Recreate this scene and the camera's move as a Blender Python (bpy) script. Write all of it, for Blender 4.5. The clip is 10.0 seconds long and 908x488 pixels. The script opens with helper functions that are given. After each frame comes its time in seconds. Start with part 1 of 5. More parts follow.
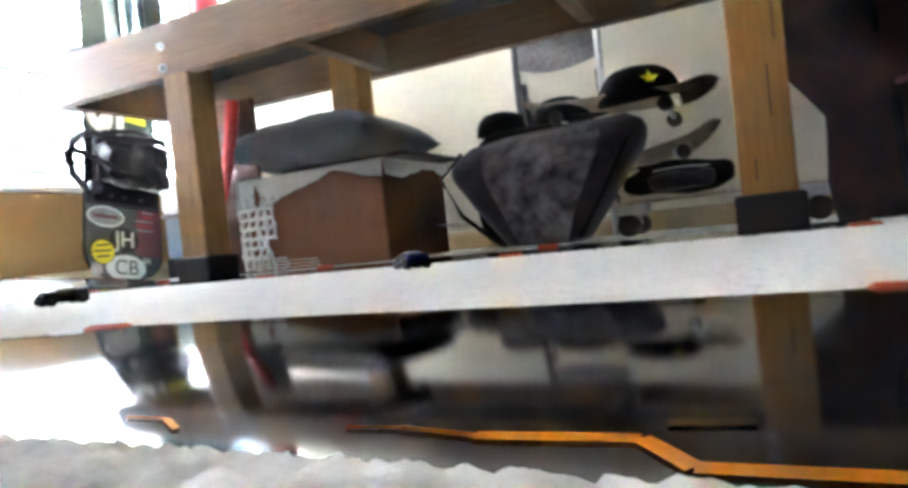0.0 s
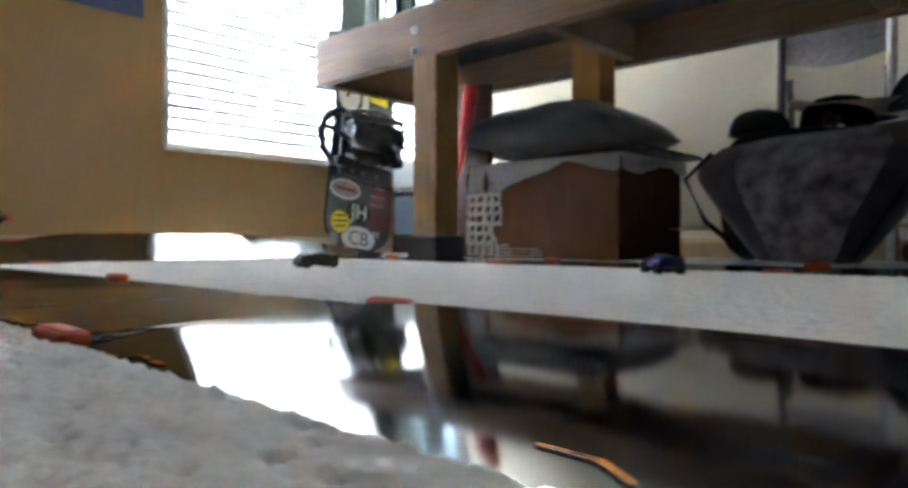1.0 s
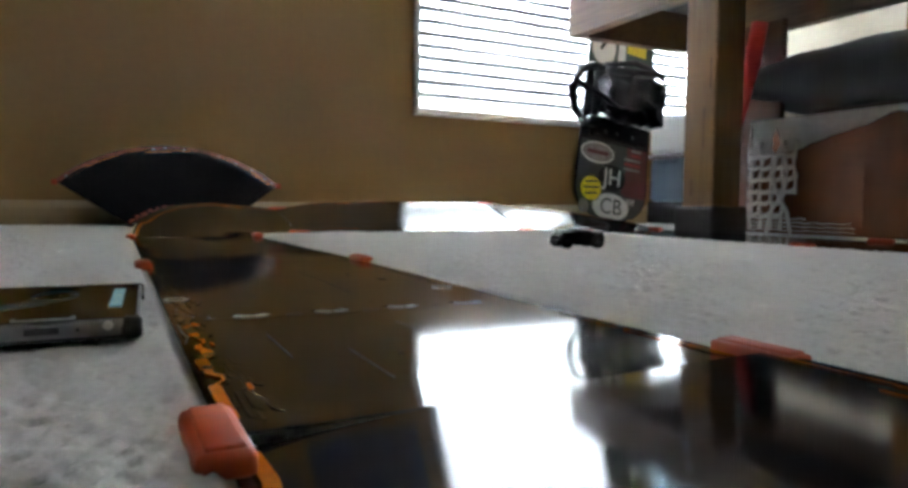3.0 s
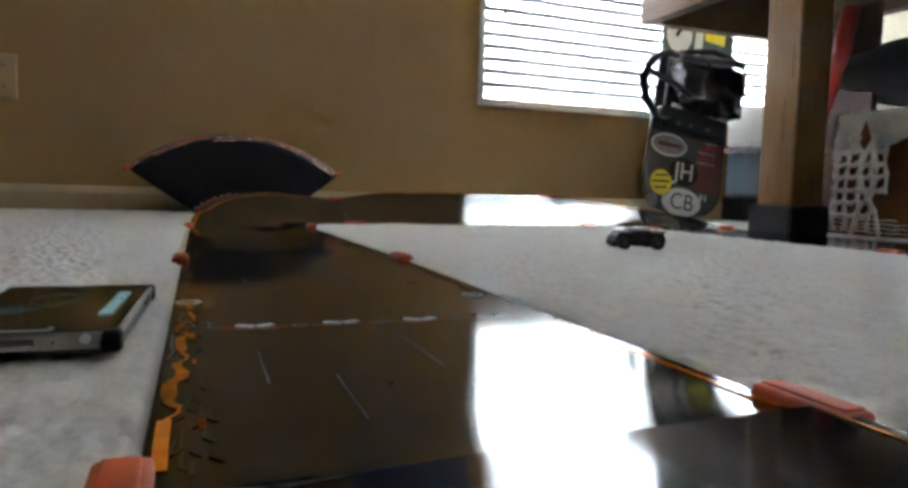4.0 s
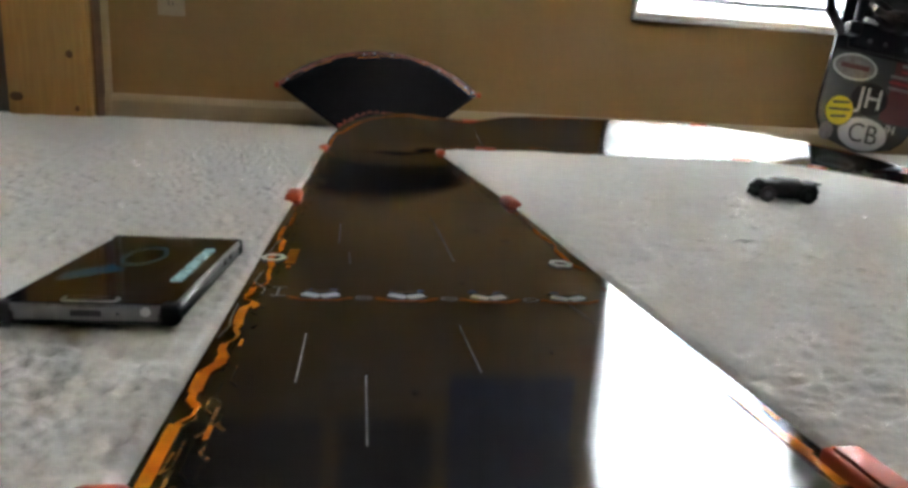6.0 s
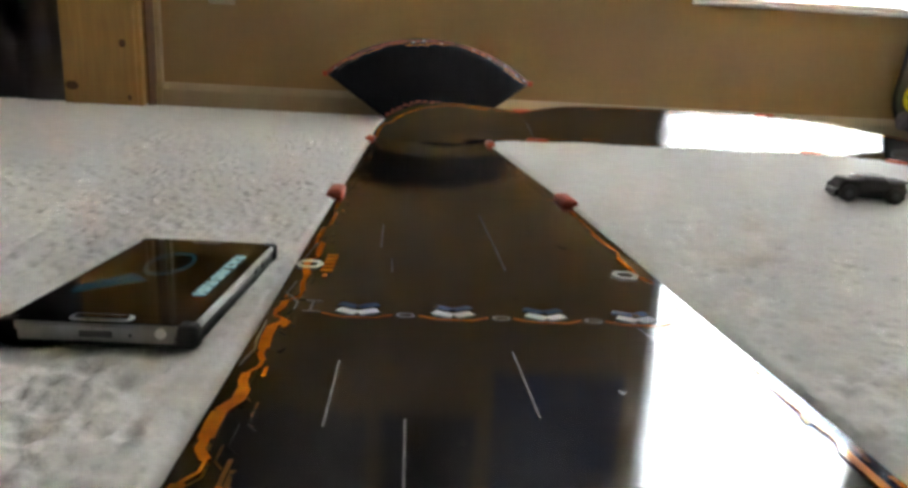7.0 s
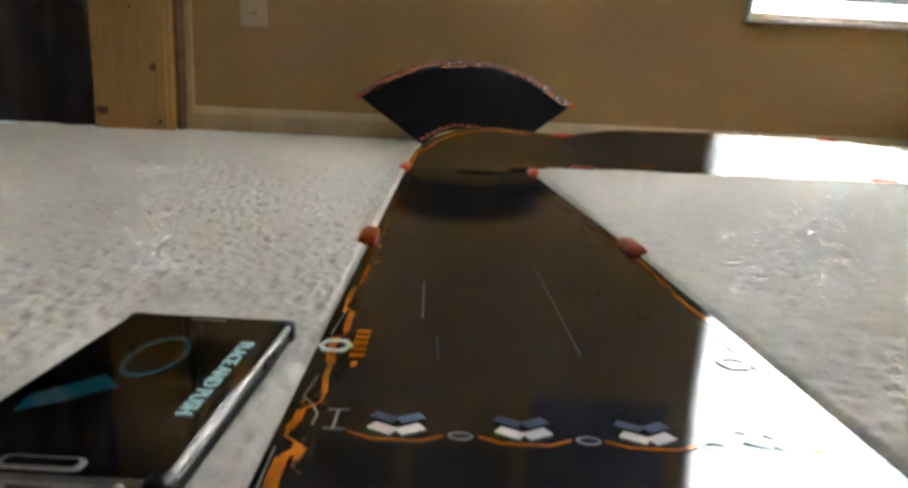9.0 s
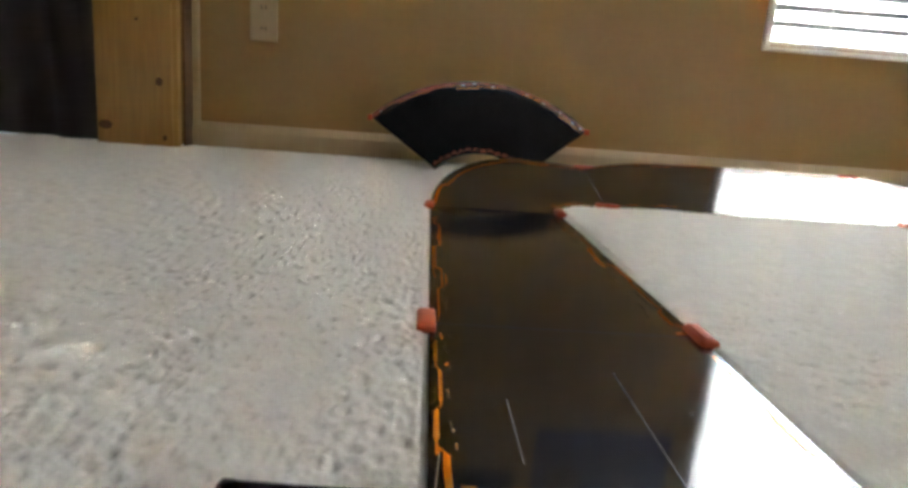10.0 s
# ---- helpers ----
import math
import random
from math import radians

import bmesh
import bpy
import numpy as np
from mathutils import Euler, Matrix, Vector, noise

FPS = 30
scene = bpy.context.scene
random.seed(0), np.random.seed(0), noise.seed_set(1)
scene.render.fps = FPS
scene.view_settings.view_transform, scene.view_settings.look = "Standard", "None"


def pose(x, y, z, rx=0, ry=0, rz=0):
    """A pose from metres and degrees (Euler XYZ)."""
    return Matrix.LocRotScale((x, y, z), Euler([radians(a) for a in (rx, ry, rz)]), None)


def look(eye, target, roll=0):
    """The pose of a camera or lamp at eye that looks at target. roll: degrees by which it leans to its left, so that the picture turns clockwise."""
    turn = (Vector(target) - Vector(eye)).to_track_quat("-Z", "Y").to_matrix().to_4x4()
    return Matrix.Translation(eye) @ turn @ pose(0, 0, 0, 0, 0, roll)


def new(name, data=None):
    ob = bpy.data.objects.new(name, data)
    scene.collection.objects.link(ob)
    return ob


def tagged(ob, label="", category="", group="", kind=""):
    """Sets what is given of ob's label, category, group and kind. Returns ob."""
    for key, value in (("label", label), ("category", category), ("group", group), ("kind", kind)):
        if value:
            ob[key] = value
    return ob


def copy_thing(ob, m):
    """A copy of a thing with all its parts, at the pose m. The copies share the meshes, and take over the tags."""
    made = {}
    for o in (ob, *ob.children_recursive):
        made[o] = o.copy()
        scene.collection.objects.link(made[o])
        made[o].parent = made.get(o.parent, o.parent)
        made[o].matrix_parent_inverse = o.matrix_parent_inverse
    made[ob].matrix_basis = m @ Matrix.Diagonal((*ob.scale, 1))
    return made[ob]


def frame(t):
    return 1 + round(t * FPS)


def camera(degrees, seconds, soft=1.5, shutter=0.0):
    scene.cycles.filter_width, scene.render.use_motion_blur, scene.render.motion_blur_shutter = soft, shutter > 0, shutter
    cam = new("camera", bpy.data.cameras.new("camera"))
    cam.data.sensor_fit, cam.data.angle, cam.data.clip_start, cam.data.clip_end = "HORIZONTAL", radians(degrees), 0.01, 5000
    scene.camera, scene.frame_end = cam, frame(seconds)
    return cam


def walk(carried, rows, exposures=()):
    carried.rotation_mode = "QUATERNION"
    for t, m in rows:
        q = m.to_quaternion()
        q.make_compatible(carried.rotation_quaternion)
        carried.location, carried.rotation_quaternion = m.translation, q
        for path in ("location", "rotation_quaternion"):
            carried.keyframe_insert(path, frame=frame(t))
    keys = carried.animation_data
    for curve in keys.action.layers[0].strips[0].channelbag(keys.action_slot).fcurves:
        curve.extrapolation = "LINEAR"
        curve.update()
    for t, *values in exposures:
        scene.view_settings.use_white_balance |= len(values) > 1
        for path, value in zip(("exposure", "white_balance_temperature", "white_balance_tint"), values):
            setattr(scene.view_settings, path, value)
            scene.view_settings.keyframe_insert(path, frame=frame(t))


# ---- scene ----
cam = camera(68.2, 10.0, soft=3.4, shutter=0.4)
PATH = [
    (0, (-0.227, -1.559, 0.048), (1.568, -0.673, 0.026), -6.0),
    (0.5, (-0.237, -1.545, 0.052), (1.433, -0.458, 0.08), -2.0),
    (1, (-0.217, -1.463, 0.051), (1.244, -0.097, 0.042), 0.1),
    (1.5, (-0.209, -1.418, 0.051), (1.181, 0.018, -0.041), 1.6),
    (2, (-0.196, -1.366, 0.051), (0.945, 0.271, -0.073), 1.2),
    (2.5, (-0.161, -1.314, 0.061), (0.836, 0.417, -0.053), 0.6),
    (4, (-0.09, -1.261, 0.078), (0.621, 0.602, -0.082), 1.6),
    (4.5, (-0.072, -1.259, 0.091), (0.53, 0.638, -0.101), 2.3),
    (5, (-0.062, -1.257, 0.094), (0.366, 0.676, -0.185), 2.3),
    (6.5, (-0.038, -1.23, 0.12), (0.196, 0.698, -0.355), 3.5),
    (7, (-0.04, -1.203, 0.116), (0.106, 0.733, -0.366), 3.1),
    (7.5, (-0.042, -1.174, 0.109), (0.053, 0.766, -0.368), 2.2),
    (8, (-0.04, -1.151, 0.106), (0.02, 0.791, -0.369), 2.2),
    (8.5, (-0.043, -1.136, 0.118), (0.012, 0.814, -0.326), 2.8),
    (9, (-0.05, -1.116, 0.123), (0.002, 0.836, -0.31), 2.8),
    (9.5, (-0.076, -1.087, 0.148), (-0.055, 0.86, -0.31), 3.1),
    (10, (-0.114, -1.068, 0.182), (-0.02, 0.88, -0.258), 4.3),
]
walk(cam, [(t, look(eye, target, roll)) for t, eye, target, roll in PATH],
     exposures=[(0.0, 2.8, 5800, 10), (0.5, 2.4, 5800, 10), (1.0, 1.55, 5800, 10), (1.5, 1.27, 5850, 10), (2.0, 1.17, 5890, 10), (2.5, 0.98, 5930, 10), (4.5, 1.2, 6150, 10), (7.5, 1.65, 6500, 10), (10.0, 1.62, 6600, 10)])

# ---- world and light ----
world = bpy.data.worlds.new("world")
scene.world = world
world.use_nodes = True
wn = world.node_tree
sky = wn.nodes.new("ShaderNodeTexSky")
sky.sky_type, sky.sun_disc = "NISHITA", False
sky.sun_elevation, sky.sun_rotation = radians(42), radians(15)
wn.links.new(sky.outputs["Color"], wn.nodes["Background"].inputs["Color"])
wn.nodes["Background"].inputs["Strength"].default_value = 0.12


def area_lamp(name, m, sx, sy, watts, colour):
    d = bpy.data.lights.new(name, "AREA")
    d.shape, d.size, d.size_y, d.energy, d.color = "RECTANGLE", sx, sy, watts, colour
    ob = new(name, d)
    ob.matrix_world = m
    return ob


WX0, WX1, WZ0, WZ1 = 0.735, 1.93, 0.36, 1.62      # north window opening
NY = 0.69                                        # north wall face
# daylight behind the blind of the north window
area_lamp("window_daylight", look((1.33, 0.92, 1.0), (1.33, 0, 1.0)), 1.18, 1.25, 6000, (0.915, 0.935, 0.985))


# ---- materials ----
def mat(name, c1, c2=None, rough=0.6, metal=0.0, scale=20.0, detail=6.0, bump=0.0, bscale=None, stretch=(1, 1, 1),
        trans=0.0, sheen=0.0, coat=0.0, spec=0.5, rvar=0.08, coords="Object", rand=0.0, ior=1.5):
    m = bpy.data.materials.new(name)
    m.use_nodes = True
    t, n, l = m.node_tree, m.node_tree.nodes, m.node_tree.links
    p = n["Principled BSDF"]
    c2 = c2 or tuple(v * 0.72 for v in c1)
    co = n.new("ShaderNodeTexCoord")
    mp = n.new("ShaderNodeMapping")
    mp.inputs["Scale"].default_value = stretch
    l.new(co.outputs[coords], mp.inputs["Vector"])
    n1 = n.new("ShaderNodeTexNoise")
    n1.inputs["Scale"].default_value, n1.inputs["Detail"].default_value = scale, detail
    l.new(mp.outputs["Vector"], n1.inputs["Vector"])
    n2 = n.new("ShaderNodeTexNoise")
    n2.inputs["Scale"].default_value, n2.inputs["Detail"].default_value = scale * 0.13, 3
    l.new(mp.outputs["Vector"], n2.inputs["Vector"])
    mix = n.new("ShaderNodeMath")
    mix.operation = "MULTIPLY_ADD"
    l.new(n1.outputs["Fac"], mix.inputs[0])
    mix.inputs[1].default_value = 0.6
    sc = n.new("ShaderNodeMath")
    sc.operation = "MULTIPLY"
    sc.inputs[1].default_value = 0.4
    l.new(n2.outputs["Fac"], sc.inputs[0])
    l.new(sc.outputs[0], mix.inputs[2])
    ramp = n.new("ShaderNodeValToRGB")
    ramp.color_ramp.elements[0].position, ramp.color_ramp.elements[1].position = 0.34, 0.66
    ramp.color_ramp.elements[0].color, ramp.color_ramp.elements[1].color = (*c2, 1), (*c1, 1)
    l.new(mix.outputs[0], ramp.inputs["Fac"])
    out = ramp.outputs["Color"]
    if rand:
        oi = n.new("ShaderNodeObjectInfo")
        hs = n.new("ShaderNodeHueSaturation")
        ma = n.new("ShaderNodeMath")
        ma.operation, ma.inputs[1].default_value, ma.inputs[2].default_value = "MULTIPLY_ADD", rand, 1 - rand / 2
        l.new(oi.outputs["Random"], ma.inputs[0])
        l.new(ma.outputs[0], hs.inputs["Value"])
        l.new(out, hs.inputs["Color"])
        out = hs.outputs["Color"]
    l.new(out, p.inputs["Base Color"])
    rr = n.new("ShaderNodeMath")
    rr.operation, rr.inputs[1].default_value, rr.inputs[2].default_value = "MULTIPLY_ADD", rvar, max(0.0, rough - rvar / 2)
    l.new(n2.outputs["Fac"], rr.inputs[0])
    l.new(rr.outputs[0], p.inputs["Roughness"])
    p.inputs["Metallic"].default_value = metal
    p.inputs["Specular IOR Level"].default_value = spec
    p.inputs["Coat Weight"].default_value = coat
    p.inputs["IOR"].default_value = ior
    p.inputs["Sheen Weight"].default_value = sheen
    p.inputs["Transmission Weight"].default_value = trans
    if bump:
        b = n.new("ShaderNodeBump")
        b.inputs["Strength"].default_value, b.inputs["Distance"].default_value = bump, 0.01
        nb = n.new("ShaderNodeTexNoise")
        nb.inputs["Scale"].default_value, nb.inputs["Detail"].default_value = bscale or scale * 2, 5
        l.new(mp.outputs["Vector"], nb.inputs["Vector"])
        l.new(nb.outputs["Fac"], b.inputs["Height"])
        l.new(b.outputs["Normal"], p.inputs["Normal"])
    return m


def wood(name, c1, c2, axis=2, rough=0.55, scale=9.0):
    s = [14, 14, 14]
    s[axis] = 0.9
    return mat(name, c1, c2, rough, scale=scale, detail=8, bump=0.12, bscale=scale * 2, stretch=s, rvar=0.15)


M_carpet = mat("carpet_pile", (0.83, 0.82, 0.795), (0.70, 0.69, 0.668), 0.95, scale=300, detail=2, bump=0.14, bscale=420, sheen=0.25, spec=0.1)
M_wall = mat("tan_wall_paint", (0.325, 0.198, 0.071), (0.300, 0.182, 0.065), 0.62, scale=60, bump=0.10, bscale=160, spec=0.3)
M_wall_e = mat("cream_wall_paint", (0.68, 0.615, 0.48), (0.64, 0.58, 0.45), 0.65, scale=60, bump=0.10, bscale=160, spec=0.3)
M_ceiling = mat("low_bounce_ceiling", (0.26, 0.25, 0.23), (0.24, 0.23, 0.21), 0.9, scale=60, bump=0.2, bscale=120)
M_trim = mat("trim_paint", (0.42, 0.31, 0.175), (0.38, 0.28, 0.16), 0.4, scale=40, bump=0.03)
M_white = mat("white_vinyl", (0.80, 0.80, 0.79), (0.74, 0.74, 0.73), 0.35, scale=30)
M_lineshade = mat("slat_shade_line", (0.33, 0.335, 0.34), (0.27, 0.275, 0.28), 0.5, scale=40)
M_track = mat("track_plastic", (0.013, 0.0115, 0.011), (0.009, 0.008, 0.008), 0.085, scale=25, spec=0.5, ior=1.5, rvar=0.05, bump=0.004, bscale=9)
M_trackedge = mat("track_underside", (0.012, 0.012, 0.012), None, 0.6, scale=60)
M_ink = mat("orange_ink", (0.66, 0.18, 0.006), (0.40, 0.09, 0.004), 0.085, scale=120, rvar=0.05, spec=1.0, ior=1.6)
M_ink2 = mat("dim_orange_ink", (0.20, 0.085, 0.02), (0.05, 0.022, 0.010), 0.085, scale=200, spec=1.0, ior=1.6)
M_inkw = mat("white_ink", (0.78, 0.78, 0.80), (0.6, 0.6, 0.63), 0.085, scale=120, spec=1.0, ior=1.6)
M_inkb = mat("blue_grey_ink", (0.085, 0.125, 0.21), (0.055, 0.08, 0.14), 0.085, scale=120, spec=1.0, ior=1.6)
M_scratch = mat("pale_lane_line", (0.36, 0.35, 0.34), (0.16, 0.15, 0.15), 0.12, scale=90)
M_scuff = mat("dull_scuff", (0.022, 0.021, 0.02), (0.014, 0.013, 0.013), 0.2, scale=300)
M_rim = mat("dull_red_rim_print", (0.24, 0.050, 0.020), (0.06, 0.016, 0.010), 0.5, scale=90, spec=0.2)
M_back = mat("matte_navy_plastic", (0.0045, 0.0045, 0.006), (0.003, 0.003, 0.004), 0.6, scale=30, spec=0.05)
M_clip = mat("orange_clip_plastic", (0.50, 0.064, 0.008), (0.37, 0.040, 0.005), 0.45, scale=60, rvar=0.15)
M_pine = wood("pine", (0.47, 0.262, 0.076), (0.36, 0.190, 0.052), 2)
M_knot_gap = mat("pine_knot_gap_shade", (0.16, 0.07, 0.025), (0.09, 0.04, 0.015), 0.6, scale=90)
M_bench = wood("bench_wood", (0.225, 0.128, 0.062), (0.14, 0.076, 0.036), 1)
M_leg = wood("bench_leg_wood", (0.40, 0.185, 0.030), (0.27, 0.115, 0.018), 2)
M_darkleg = wood("darker_leg_wood", (0.28, 0.148, 0.046), (0.18, 0.092, 0.028), 2)
M_ply = wood("brown_panel_wood", (0.095, 0.032, 0.013), (0.06, 0.020, 0.009), 2)
M_foot = mat("black_rubber", (0.014, 0.014, 0.015), (0.008, 0.008, 0.009), 0.6, scale=50, bump=0.1)
M_steel = mat("zinc_steel", (0.62, 0.62, 0.60), (0.5, 0.5, 0.48), 0.32, 0.95, scale=80)
M_rimsteel = mat("scuffed_aluminium", (0.27, 0.265, 0.26), (0.16, 0.155, 0.155), 0.42, 0.9, scale=120, rvar=0.2)
M_darksteel = mat("dark_steel", (0.11, 0.11, 0.115), (0.07, 0.07, 0.075), 0.35, 0.8, scale=80)
M_card = mat("cardboard", (0.20, 0.080, 0.033), (0.15, 0.058, 0.024), 0.85, spec=0.2, scale=30, bump=0.12, bscale=150, stretch=(1, 1, 0.3))
M_cloth = mat("white_cotton", (0.86, 0.815, 0.755), (0.72, 0.68, 0.63), 0.9, scale=80, bump=0.4, bscale=500, sheen=0.3)
M_pillow = mat("charcoal_fabric", (0.035, 0.038, 0.040), (0.022, 0.024, 0.026), 0.9, scale=120, bump=0.35, bscale=500, sheen=0.4, spec=0.2)
M_boardtop = mat("dark_board", (0.06, 0.04, 0.03), (0.035, 0.025, 0.02), 0.5, scale=40)
M_camo = mat("camo_fabric", (0.25, 0.23, 0.26), (0.012, 0.010, 0.016), 0.9, scale=26, detail=3, bump=0.3, bscale=300, sheen=0.3, spec=0.2)
M_camodark = mat("dark_purple_canvas", (0.040, 0.034, 0.044), (0.014, 0.012, 0.017), 0.9, scale=30, detail=3, bump=0.3, bscale=300, sheen=0.3, spec=0.2)
M_black = mat("black_fabric", (0.010, 0.0095, 0.010), (0.005, 0.005, 0.005), 0.9, scale=60, bump=0.3, bscale=300, spec=0.2)
M_maroon = mat("maroon_print_fabric", (0.060, 0.017, 0.013), (0.007, 0.006, 0.007), 0.85, scale=9, detail=2, bump=0.3, bscale=300, spec=0.2)
M_blackpl = mat("black_plastic", (0.006, 0.0065, 0.009), (0.003, 0.004, 0.005), 0.42, scale=60, rvar=0.2, spec=0.3)
M_rubbery = mat("dull_black_rubber", (0.006, 0.006, 0.008), (0.003, 0.003, 0.004), 0.45, scale=70, bump=0.2, bscale=90, spec=0.22)
M_glossblk = mat("glossy_black", (0.008, 0.008, 0.009), (0.006, 0.006, 0.006), 0.12, scale=60)
M_red = mat("red_plastic", (0.62, 0.025, 0.02), (0.5, 0.016, 0.014), 0.4, scale=40)
M_flag = mat("faded_red_vinyl", (0.36, 0.045, 0.045), (0.26, 0.03, 0.03), 0.4, scale=60)
M_yellow = mat("yellow_vinyl", (0.82, 0.70, 0.02), (0.72, 0.6, 0.015), 0.4, scale=60)
M_green = mat("dark_green_vinyl", (0.022, 0.05, 0.035), (0.013, 0.03, 0.022), 0.35, scale=30)
M_deck = mat("charcoal_topsheet", (0.055, 0.060, 0.058), (0.030, 0.033, 0.033), 0.32, scale=14, rvar=0.2)
M_sticker = mat("white_vinyl_sticker", (0.74, 0.75, 0.74), (0.66, 0.67, 0.66), 0.4, scale=40)
M_grey = mat("grey_vinyl", (0.30, 0.29, 0.29), (0.16, 0.13, 0.13), 0.4, scale=70)
M_mar = mat("maroon_vinyl", (0.13, 0.028, 0.032), (0.085, 0.018, 0.022), 0.35, scale=20)
M_blue = mat("blue_car_paint", (0.012, 0.022, 0.19), (0.008, 0.014, 0.12), 0.25, scale=50, coat=0.4)
M_cargrey = mat("toy_car_armour", (0.022, 0.022, 0.019), (0.004, 0.004, 0.004), 0.4, spec=0.25, scale=70, bump=0.2, bscale=200)
M_carwhite = mat("toy_car_decal", (0.34, 0.34, 0.33), (0.16, 0.16, 0.15), 0.4, scale=90)
M_skate = wood("skate_maple", (0.50, 0.40, 0.28), (0.33, 0.25, 0.17), 1)
M_wheel = mat("urethane_wheel", (0.035, 0.022, 0.02), (0.02, 0.014, 0.012), 0.5, scale=40)
M_bin = mat("pale_blue_plastic", (0.42, 0.55, 0.68), (0.33, 0.46, 0.60), 0.3, scale=9, trans=0.25)
M_binlid = mat("white_bin_plastic", (0.74, 0.76, 0.76), (0.66, 0.68, 0.68), 0.35, scale=20)
M_poster = mat("blue_poster_print", (0.07, 0.10, 0.20), (0.035, 0.05, 0.12), 0.5, scale=5, coords="Generated")
M_poster2 = mat("dark_poster_print", (0.035, 0.035, 0.045), (0.016, 0.016, 0.02), 0.45, scale=5, coords="Generated")
M_added_sheet = mat("brown_added_sheet", (0.085, 0.065, 0.05), (0.04, 0.03, 0.025), 0.5, scale=5, coords="Generated")
M_screen = mat("phone_glass", (0.006, 0.006, 0.008), (0.004, 0.004, 0.005), 0.06, scale=20)
M_curtain = mat("dark_grey_drape", (0.16, 0.135, 0.13), (0.045, 0.036, 0.040), 0.9, scale=7, bump=0.2, bscale=200, stretch=(1, 1, 0.15), spec=0.2)
M_scrap = mat("brown_scrap_paper", (0.12, 0.10, 0.085), (0.05, 0.045, 0.04), 0.8, scale=40)
M_ground = mat("outdoor_ground", (0.30, 0.30, 0.25), (0.16, 0.19, 0.10), 0.9, scale=3)


def glass(name, colour, rough=0.0):
    m = bpy.data.materials.new(name)
    m.use_nodes = True
    p = m.node_tree.nodes["Principled BSDF"]
    p.inputs["Base Color"].default_value = (*colour, 1)
    p.inputs["Transmission Weight"].default_value, p.inputs["Roughness"].default_value, p.inputs["IOR"].default_value = 1.0, rough, 1.45
    return m


M_glass = glass("clear_glass", (0.93, 0.97, 0.97))
M_jar = glass("blue_tinted_glass", (0.62, 0.80, 0.88), 0.03)


def slat_material():
    m = bpy.data.materials.new("white_blind_slat")
    m.use_nodes = True
    n, l = m.node_tree.nodes, m.node_tree.links
    p = n["Principled BSDF"]
    p.inputs["Base Color"].default_value = (0.84, 0.84, 0.82, 1)
    p.inputs["Roughness"].default_value = 0.45
    tr = n.new("ShaderNodeBsdfTranslucent")
    noise_ = n.new("ShaderNodeTexNoise")
    noise_.inputs["Scale"].default_value = 6
    ramp = n.new("ShaderNodeValToRGB")
    ramp.color_ramp.elements[0].color, ramp.color_ramp.elements[1].color = (0.80, 0.82, 0.82, 1), (0.88, 0.89, 0.88, 1)
    l.new(noise_.outputs["Fac"], ramp.inputs["Fac"])
    l.new(ramp.outputs["Color"], tr.inputs["Color"])
    mx = n.new("ShaderNodeMixShader")
    mx.inputs[0].default_value = 0.34
    l.new(p.outputs[0], mx.inputs[1])
    l.new(tr.outputs[0], mx.inputs[2])
    l.new(mx.outputs[0], n["Material Output"].inputs["Surface"])
    return m


M_slat = slat_material()


def lit(name, colour, strength):
    m = bpy.data.materials.new(name)
    m.use_nodes = True
    p = m.node_tree.nodes["Principled BSDF"]
    p.inputs["Base Color"].default_value = (0.01, 0.01, 0.012, 1)
    p.inputs["Roughness"].default_value = 0.1
    p.inputs["Emission Color"].default_value = (*colour, 1)
    p.inputs["Emission Strength"].default_value = strength
    return m


M_glow_t = lit("lit_screen_text", (0.55, 0.85, 0.82), 0.13)
M_glow_c = lit("lit_screen_cyan", (0.03, 0.24, 0.32), 0.03)
M_glow_d = lit("lit_screen_teal", (0.03, 0.13, 0.14), 0.06)


# ---- mesh helpers ----
def finish(name, bm, material, smooth=False):
    me = bpy.data.meshes.new(name)
    bmesh.ops.recalc_face_normals(bm, faces=bm.faces)
    bm.to_mesh(me)
    bm.free()
    for k in (material if isinstance(material, (list, tuple)) else [material]):
        me.materials.append(k)
    if smooth:
        me.polygons.foreach_set("use_smooth", [True] * len(me.polygons))
    return me


def part(name, bm, material, parent=None, label="", smooth=False):
    ob = new(name, finish(name, bm, material, smooth))
    ob.parent = parent
    if label:
        ob["label"] = label
    return ob


def thing(name, m, label, category, group="", kind=""):
    ob = new(name)
    ob.matrix_world = m
    ob.empty_display_size = 0.05
    return tagged(ob, label, category, group, kind)


def bx(bm, x0, x1, y0, y1, z0, z1, bevel=0.0, seg=2):
    vs = [bm.verts.new((x, y, z)) for x in (x0, x1) for y in (y0, y1) for z in (z0, z1)]
    fs = [bm.faces.new([vs[i] for i in f]) for f in ((0, 1, 3, 2), (4, 6, 7, 5), (0, 4, 5, 1), (2, 3, 7, 6), (0, 2, 6, 4), (1, 5, 7, 3))]
    if bevel:
        es = list({e for f in fs for e in f.edges})
        bmesh.ops.bevel(bm, geom=es, offset=bevel, segments=seg, affect="EDGES", profile=0.5)
    return bm


def box(*a, **k):
    return bx(bmesh.new(), *a, **k)


